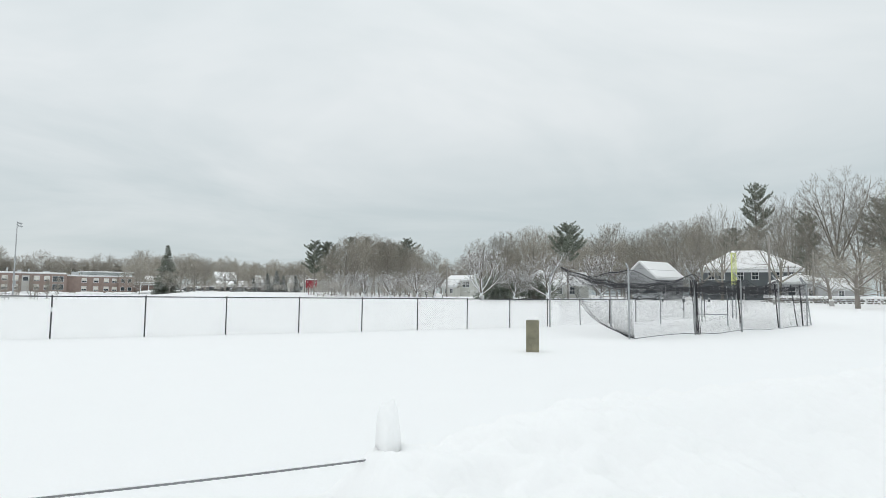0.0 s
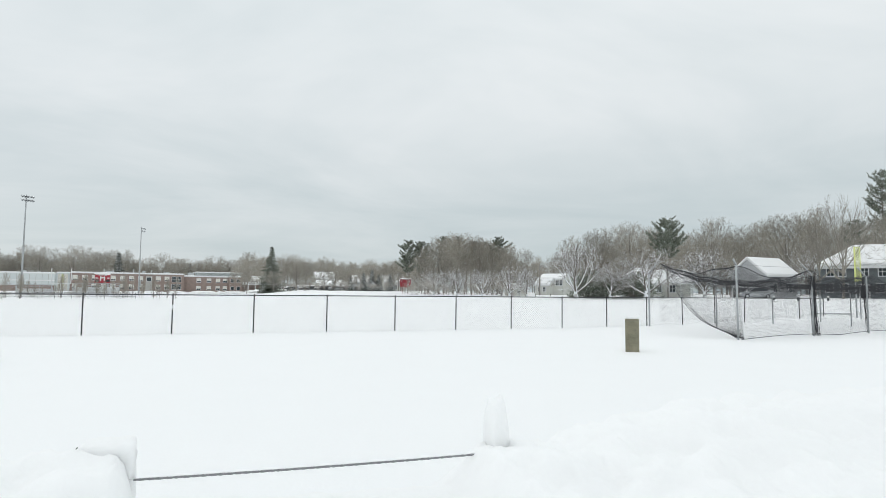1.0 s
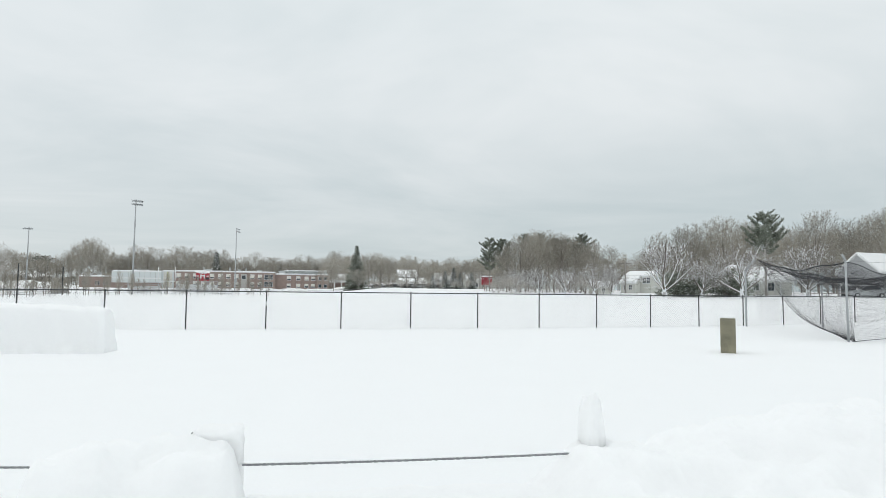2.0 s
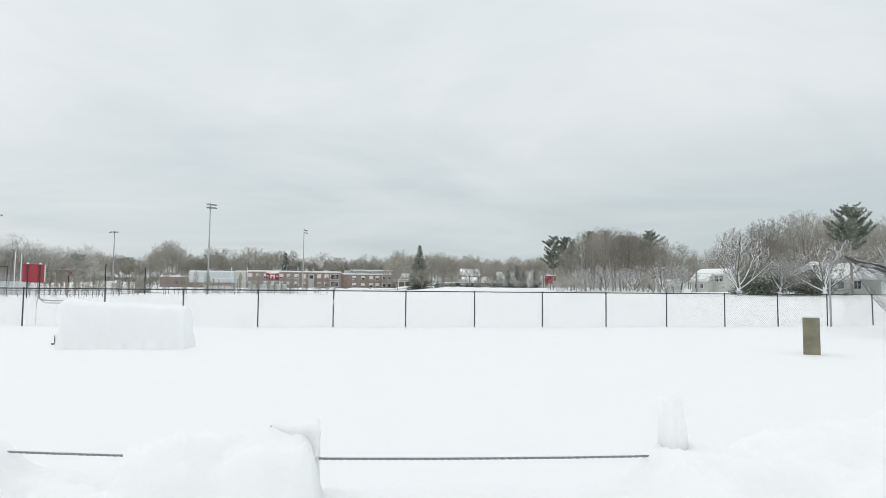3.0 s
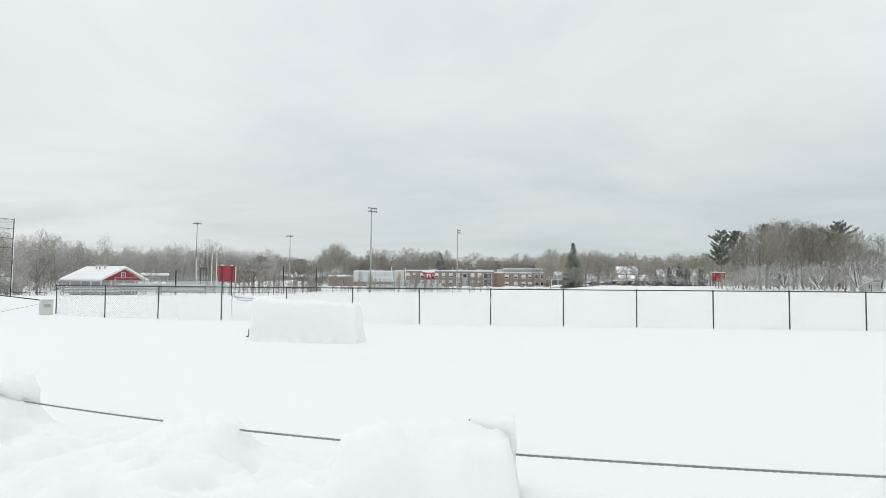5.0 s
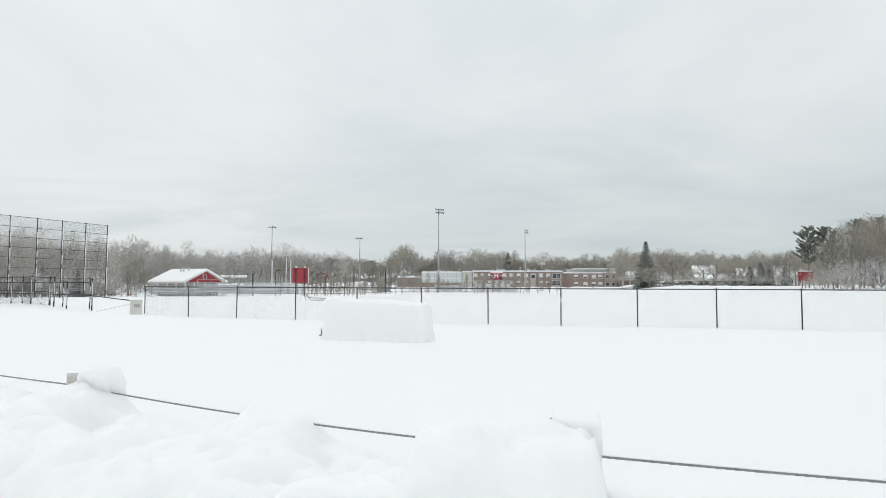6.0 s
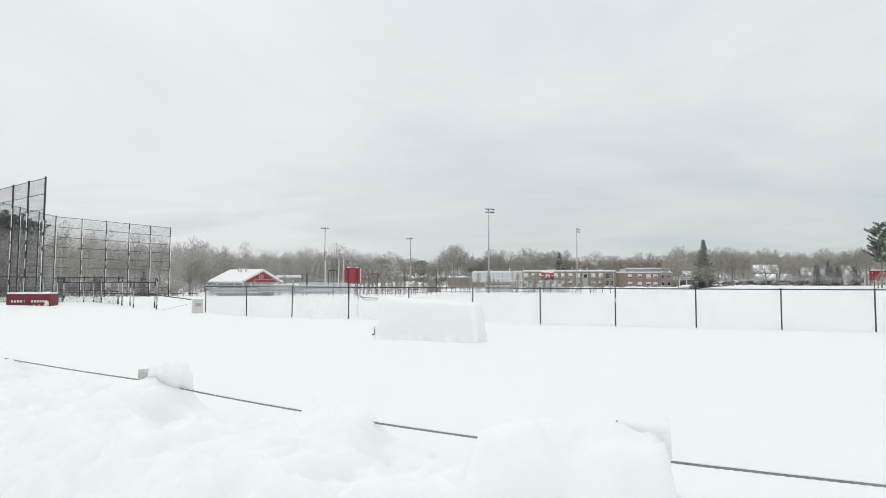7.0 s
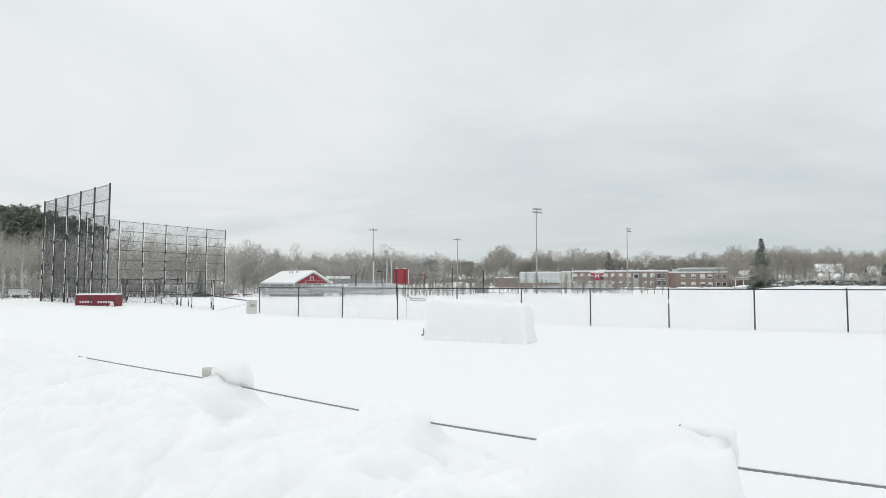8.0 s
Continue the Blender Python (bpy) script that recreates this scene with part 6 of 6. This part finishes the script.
low_fence("dugout_fence", ((-43.35, 44.3), (-43.5, 46.5)), 2.0, "black gate post pair crusted with snow", mesh=False, r=0.042)
low_fence("gate", ((-45.1, 46.6), (-45.35, 48.4)), 1.75, "narrow steel gate with snow on its frame", mesh=False)
low_fence("gate_posts", ((-45.95, 48.6), (-46.25, 50.0)), 2.0, "white-crusted pair of gate posts", mesh=False, r=0.042)
low_fence("players_fence", ((-46.2, 50.2), (-47.45, 51.5), (-48.0, 53.5), (-48.7, 54.0), (-50.1, 57.0), (-50.5, 53.2)), 1.95, "black chain-link players' fence standing in snow")
low_fence("long_fence", ((-54.3, 55.5), (-52.9, 60), (-51.4, 64), (-50.0, 68)), 2.0, "black chain-link fence below the backstop")
# the loose mid rail running on to the field fence
t = thing("rail_barrier", 0, 0, 0, 0, "single steel rail between the gate and the field fence", "barrier")
a, b = pol(-43.35, 44.2), pol(-40.4, 39.8)
part("rail", tubes([(*a, 0.95, *b, 0.72, 0.03, 0.03), (*pol(-45.2, 46.8), 0.98, *a, 0.95, 0.03, 0.03)], 6, True), BLACK, t)
part("stay_wire", tubes([(*pol(-43.0, 42.5), 0.02, *pol(-40.5, 39.5), 0.55, 0.010, 0.010), (*pol(-47.4, 50.5), 0.75, *pol(-46.3, 49), 0.08, 0.010, 0.010)], 4), GALV, t)
run = [pol(b, d) for b, d in ((-43.5, 46.5), (-45.1, 46.6), (-45.95, 48.6), (-47.45, 51.5), (-48.7, 54.0), (-50.5, 53.2))]
for a, b in zip(run[:-1], run[1:]):
    for z in (1.0, 1.78):
        part("rail", tubes([(*a, z, *b, z, 0.03, 0.03)], 6), BLACK, t)
part("rail", tubes([(*pol(-43.35, 44.3), 1.0, *pol(-45.1, 46.6), 1.0, 0.03, 0.03)], 6), BLACK, t)


def grey_box():
    x, y = pol(-40.15, 38.6)
    g = thing("equipment_box", x, y, 0, 50, "pale weathered plastic equipment box half in the snow", "box")
    part("body", boxes((-0.28, 0.28, -0.26, 0.26, -0.1, 0.74), bevel=0.03), PANEL, g)
    part("lid", boxes((-0.30, 0.30, -0.28, 0.28, 0.743, 0.80), bevel=0.02), PANEL, g)
    part("notice", boxes((-0.16, 0.16, -0.272, -0.262, 0.38, 0.56)), CONCRETE, g)


grey_box()


def red_bench():
    g = put("dugout_bench", -52.4, 47.5, "dark red boarded players' bench with white slots, snow on top", "bench", -24)
    L, H = 2.4, 0.90
    g.location.z -= 0.17
    part("back_board", boxes((-L / 2, L / 2, 0, 0.08, -0.05, H)), DARKRED, g)
    part("side_board", boxes((L / 2 + 0.002, L / 2 + 0.08, 0, 1.2, -0.05, H)), DARKRED, g)
    part("side_board", boxes((-L / 2 - 0.08, -L / 2 - 0.002, 0, 1.2, -0.05, H)), DARKRED, g)
    for i in range(13):
        x = -L / 2 + 0.25 + i * 0.165
        if 5 <= i <= 6:
            continue
        part("slot", boxes((x - 0.045, x + 0.06, -0.015, -0.002, 0.36, 0.50)), WHITEPAINT, g)
    part("board_gap", boxes((-0.32, -0.26, -0.02, -0.003, 0, H)), BLACK, g)
    part("lower_slot", boxes(*((x, x + 0.07, -0.015, -0.002, 0.0, 0.22) for x in (0.3, 0.6, 0.9))), WHITEPAINT, g)
    part("snow_top", boxes((-L / 2 - 0.05, L / 2 + 0.05, -0.04, 1.2, H + 0.003, H + 0.10), bevel=0.03), SNOW, g)
    snow_lump(0.22, 0.10, 0.30, 21, g, (L / 2 - 0.12, -0.04, 0.30), 0.4)


red_bench()
# fences and benches beyond the backstop
low_fence("far_field_fence", ((-64, 92), (-61, 90), (-58.5, 78), (-56.9, 80), (-55, 90), (-52, 92), (-49, 94), (-46, 96), (-43, 98), (-40, 100), (-37, 101), (-34, 102), (-31, 104)), 1.25, "far galvanised chain-link fence round the next field", material=GALV, mesh=True, r=0.04)
low_fence("track_fence", tuple((b, 132 + 0.6 * abs(b + 20)) for b in np.arange(-32, -5.5, 1.15)), 1.25, "far black fence along the running track", mesh=False, r=0.05, rails=(0.5,))
for b, d, w in ((-43.4, 90, 1.6), (-41.6, 92, 1.8), (-40.4, 93, 1.2)):
    t = put("team_bench", b, d, "low red team bench in the snow", "bench", group="team benches")
    part("seat", boxes((-w / 2, w / 2, 0, 0.35, 0.35, 0.45)), DARKRED, t)
    part("leg", boxes((-w / 2 + 0.1, -w / 2 + 0.18, 0, 0.3, -0.2, 0.35)), GALV, t)
    part("leg", boxes((w / 2 - 0.18, w / 2 - 0.1, 0, 0.3, -0.2, 0.35)), GALV, t)
t = put("white_sign", -57.5, 84, "blank pale board fixed to the far fence", "sign")
part("board", boxes((-0.9, 0.9, -0.05, 0.0, 0.45, 1.1)), PANEL, t)
t = put("white_sign", -46.9, 88, "small pale notice on the backstop", "sign")
part("board", boxes((-0.25, 0.25, -0.05, 0.0, 1.2, 2.0)), PANEL, t)
t = put("street_lamp", -41.75, 140, "slim street lamp with a hooded head", "street lamp")
part("pole", tubes(line([(0, 0, -0.2), (0, 0, 6.6), (0.9, 0, 6.9)], 0.09, 0.06), 6, True), GALV, t)
part("head", boxes((0.7, 1.4, -0.2, 0.2, 6.75, 7.0), bevel=0.05), GALV, t)


# ---- roadside: vehicles, walls, poles ----
def car(bearing, far, turn, paint, label, snowy=0.0, suv=False):
    c = put("car", bearing, far, label, "car", turn, "parked cars")
    h = 0.25 if suv else 0.0
    body = solid([(-2.25, 0.35), (-2.2, 0.85 + h * 0.4), (-1.2, 0.98 + h * 0.4), (1.9, 1.0 + h * 0.4), (2.25, 0.85 + h * 0.3), (2.28, 0.35), (1.9, 0.28), (-1.9, 0.28)], -0.88, 0.88)
    bmesh.ops.bevel(body, geom=body.edges[:], offset=0.05, segments=2, affect="EDGES")
    part("body", body, paint, c)
    cab = solid([(-1.15, 0.97 + h * 0.4), (-0.45, 1.42 + h), (1.2 + h, 1.45 + h), (2.0, 0.99 + h * 0.4)], -0.78, 0.78)
    bmesh.ops.bevel(cab, geom=cab.edges[:], offset=0.06, segments=2, affect="EDGES")
    part("cabin", cab, paint, c)
    for y in (-0.785, 0.785):
        part("side_window", solid([(-0.85, 1.03 + h * 0.4), (-0.38, 1.35 + h), (1.0, 1.37 + h), (1.55, 1.03 + h * 0.4)], y - 0.008, y + 0.008), GLASS, c)
    part("windscreen", solid([(-1.13, 1.03 + h * 0.4), (-0.50, 1.40 + h), (-0.53, 1.41 + h), (-1.16, 1.04 + h * 0.4)], -0.68, 0.68), GLASS, c)
    for x in (-1.4, 1.4):
        for y in (-0.8, 0.8):
            w = part("wheel", tubes([(x, y - 0.11, 0.33, x, y + 0.11, 0.33, 0.33, 0.33)], 14, True), RUBBER, c)
            part("rim", tubes([(x, y - 0.12, 0.33, x, y + 0.12, 0.33, 0.19, 0.19)], 10, True), ALU, w)
    for y in (-0.6, 0.6):
        part("headlight", boxes((-2.28, -2.18, y - 0.18, y + 0.18, 0.62, 0.78), bevel=0.02), TRIM, c)
    if snowy:
        lump = boxes((-0.5, 1.3, -0.74, 0.74, 1.44 + h, 1.44 + h + snowy), bevel=snowy * 0.4)
        part("roof_snow", lump, SNOW, c)
        part("bonnet_snow", boxes((-2.1, -1.2, -0.75, 0.75, 0.93 + h * 0.4, 0.93 + h * 0.4 + snowy * 0.8), bevel=snowy * 0.3), SNOW, c)


car(48.9, 104, 10, CARPAINT, "silver estate car parked before the grey garage", suv=True)
for i, (b, d, p, t) in enumerate(((5.3, 232, CARDARK, 10), (6.7, 236, CARPAINT, -20), (9.1, 214, CARDARK, 0), (9.8, 206, CARDARK, 65), (11.3, 204, CARPAINT, 30), (12.6, 216, CARDARK, 0), (13.2, 218, CARDARK, 8), (7.9, 232, CARPAINT, 0), (5.9, 228, CARDARK, 5), (7.2, 226, CARDARK, 12), (8.5, 222, CARDARK, 25), (10.4, 208, CARDARK, 15), (10.9, 210, CARPAINT, 40), (11.9, 212, CARDARK, 0), (14.0, 216, CARPAINT, 10), (4.8, 236, CARDARK, 0), (12.0, 226, CARPAINT, 60))):
    car(b, d, t, p, "dark car parked by the far road, roof white with snow" if p is CARDARK else "silver car parked by the far road under snow", 0.34)


def stone_wall():
    w = thing("stone_wall", 0, 0, 0, 0, "low dry-stone wall with snow along its top", "wall", kind="structure")
    rng = random.Random(31)
    protos = []
    for k in range(5):
        bm = bmesh.new()
        bmesh.ops.create_icosphere(bm, subdivisions=1, radius=0.5)
        for v in bm.verts:
            q = v.co * (1 + 0.25 * noise.noise(v.co * 2 + Vector((k * 7, 0, 0))))
            v.co = Vector([math.copysign(abs(t) ** 0.7 * 0.62, t) for t in q])
        protos.append(bm)
    meshes = []
    for bm in protos:
        me = bpy.data.meshes.new("stone")
        bm.to_mesh(me)
        bm.free()
        me.materials.append(STONE)
        meshes.append(me)
    snow_rows = []
    x0, y0 = pol(58.2, 96)
    x1, y1 = pol(70.5, 91)
    L = math.hypot(x1 - x0, y1 - y0)
    ang = math.degrees(math.atan2(y1 - y0, x1 - x0))
    ux, uy = (x1 - x0) / L, (y1 - y0) / L
    s = 0.0
    while s < L:
        for row in range(3):
            t = s + rng.uniform(-0.15, 0.15) + row * 0.13
            x, y = x0 + ux * t, y0 + uy * t
            o = new("stone", meshes[rng.randrange(5)])
            o.parent = w
            o.matrix_basis = pose(x, y, ground_z(x, y) + 0.10 + 0.24 * row, rng.uniform(-8, 8), rng.uniform(-8, 8), ang + rng.uniform(-12, 12)) @ Matrix.Diagonal((rng.uniform(0.40, 0.62), 0.55, rng.uniform(0.24, 0.34), 1))
        s += 0.42
    for i in range(int(L / 0.35) + 1):
        x, y = x0 + ux * i * 0.35, y0 + uy * i * 0.35
        snow_rows.append((x, y, ground_z(x, y) + 0.76 + 0.07 * noise.noise((i * 0.31, 0, 0))))
    part("snow_top", hose(snow_rows, 0.23, 10), SNOW, w, "rounded snow")


stone_wall()


def utility_pole(bearing, far, top, arms, label):
    p = put("utility_pole", bearing, far, label, "utility pole", group="utility poles")
    z = top - p.location.z
    part("pole", tubes([(0, 0, -0.3, 0, 0, z, 0.17, 0.12)], 8, True), POLEWOOD, p)
    for h in arms:
        a = part("crossarm", boxes((-1.1, 1.1, -0.06, 0.06, z - h - 0.06, z - h + 0.06)), POLEWOOD, p)
        for x in (-1.0, -0.4, 0.4, 1.0):
            part("insulator", tubes([(x, 0, z - h + 0.06, x, 0, z - h + 0.22, 0.05, 0.03)], 6, True), CONCRETE, a)
    return p


utility_pole(58.65, 100, 11.0, (), "weathered wooden utility pole by the eastern road")
utility_pole(60.0, 112, 7.0, (0.25,), "wooden utility pole with one crossarm")
utility_pole(61.75, 108, 9.2, (), "bare wooden utility pole among the trees")
utility_pole(30.55, 116, 7.4, (0.5,), "wooden utility pole beside the cream house")
utility_pole(41.9, 100, 8.2, (), "wooden utility pole beside the porch house")
utility_pole(17.2, 190, 8.0, (0.4,), "wooden utility pole by the far road")
t = thing("overhead_wire", 0, 0, 0, 0, "thin overhead wires sagging between the poles", "wire")
for (b0, d0, z0), (b1, d1, z1) in (((58.65, 100, 8.0), (72, 104, 7.4)), ((58.65, 100, 6.4), (48, 108, 6.6)), ((60.0, 112, 6.6), (58.65, 100, 7.2))):
    a, b = Vector((*pol(b0, d0), z0)), Vector((*pol(b1, d1), z1))
    part("wire", tubes(line([tuple(a.lerp(b, k / 10) - Vector((0, 0, 0.6 * 4 * k / 10 * (1 - k / 10)))) for k in range(11)], 0.014), 4), BLACK, t)


def small_roadside():
    # small round posts with snow caps along the road
    for b, d, h, w in ((51.95, 88, 0.55, 0.16), (50.2, 90, 0.42, 0.14), (54.0, 92, 0.42, 0.14), (59.0, 82, 0.55, 0.18), (63.0, 78, 0.55, 0.24)):
        t = put("capped_post", b, d, "small dark post with a rounded cap of snow", "barrel", group="barrels")
        part("drum", tubes([(0, 0, -0.2, 0, 0, h, w, w), (0, 0, h * 0.5, 0, 0, h * 0.55, w * 1.06, w * 1.06)], 12, True), CARDARK if b < 59 else CONCRETE, t)
        snow_lump(w * 2, w * 2, 0.22, b, t, (0, 0, h + 0.08))
    t = put("road_sign", 46.15, 96, "diamond-shaped road sign seen from behind", "road sign")
    part("post", tubes([(0, 0, -0.2, 0, 0, 2.4, 0.035, 0.035)], 6, True), GALV, t)
    part("plate", solid([(0, 1.3), (0.5, 1.85), (0, 2.4), (-0.5, 1.85)], -0.06, -0.04), CONCRETE, t)
    t = put("picket_fence", 46.3, 110, "dark rail fence beside the garage", "fence")
    for i in range(5):
        part("post", boxes((-2.4 + i * 1.2 - 0.06, -2.4 + i * 1.2 + 0.06, 0, 0.12, -0.2, 1.4 + 0.5 * (i % 2))), POLEWOOD, t)
    part("rail", boxes((-2.5, 2.5, -0.04, 0.0, 0.9, 1.0), (-2.5, 2.5, -0.04, 0.0, 0.4, 0.5)), POLEWOOD, t)
    # dark posts of a ruined fence beyond the field
    rng = random.Random(9)
    for i in range(9):
        b = 27 + i * 1.5 + rng.uniform(-0.2, 0.2)
        t = put("marker_post", b, 100 + rng.uniform(-2, 10), "short dark stake poking out of the snow", "stake", group="stakes")
        part("stake", tubes([(0, 0, -0.2, 0.02, 0, rng.uniform(0.35, 0.6), 0.05, 0.045)], 6, True), BLACK, t)


small_roadside()


def snow_hill():
    """The snowed-over spectators' bank on the far side of the track."""
    b = np.linspace(-36, -17.6, 120)
    d = np.linspace(176, 189, 22)
    Bb, Dd = np.meshgrid(b, d)
    top = np.interp(Bb, (-36, -31, -27.5, -25.7, -24, -20.6, -19.3, -18.2, -17.6), (2.8, 3.2, 3.1, 2.7, 3.3, 3.5, 2.9, 1.2, -0.2))
    prof = np.sin(np.clip((Dd - 176) / 13, 0, 1) * math.pi) ** 0.8
    X = MID[0] + Dd * np.sin(np.radians(Bb))
    Y = MID[1] + Dd * np.cos(np.radians(Bb))
    Z = rise(X, Y) - 0.15 + top * prof
    for i in range(Z.shape[0]):
        for j in range(Z.shape[1]):
            Z[i, j] += 0.35 * noise.fractal(Vector((X[i, j] * 0.25, Y[i, j] * 0.25, 0)), 0.9, 2.1, 3) * prof[i, j]
    ob = part("snow_hill", grid_mesh(X, Y, Z), SNOW)
    tagged(ob, "snow-covered grass bank rising beyond the running track", "bank", kind="structure")
    # steps with handrails up its end
    x, y = pol(-18.7, 176)
    t = thing("bank_steps", x, y, ground_z(x, y), 18.7, "snowy steps with steel handrails up the bank", "steps")
    for k in range(8):
        part("step", boxes((1.6 - k * 0.5, 2.4 - k * 0.5, 0, 1.6, -0.3, 0.25 + 0.48 * k)), CONCRETE, t)
    for yy in (0.0, 1.6):
        part("handrail", tubes(line([(2.4, yy, 1.2), (-1.8, yy, 4.3)], 0.05) + line([(2.4, yy, 0), (2.4, yy, 1.2)], 0.04) + line([(0.2, yy, 1.2), (0.2, yy, 2.8)], 0.04) + line([(-1.8, yy, 2.6), (-1.8, yy, 4.3)], 0.04), 5), GALV, t)


snow_hill()

low_fence("bank_railing", tuple((b, 175.0) for b in np.arange(-31, -18.9, 0.8)), 1.7, "steel railing along the foot of the snowy bank", mesh=False, r=0.05, rails=(0.6, 1.1), material=GALV)
low_fence("stand_railing", tuple((b, 178.5 + 0.3 * (b + 31)) for b in np.arange(-30.6, -26, 0.7)), 3.0, "galvanised railing round the snowy stand", mesh=False, r=0.05, rails=(2.0, 2.5), material=GALV)
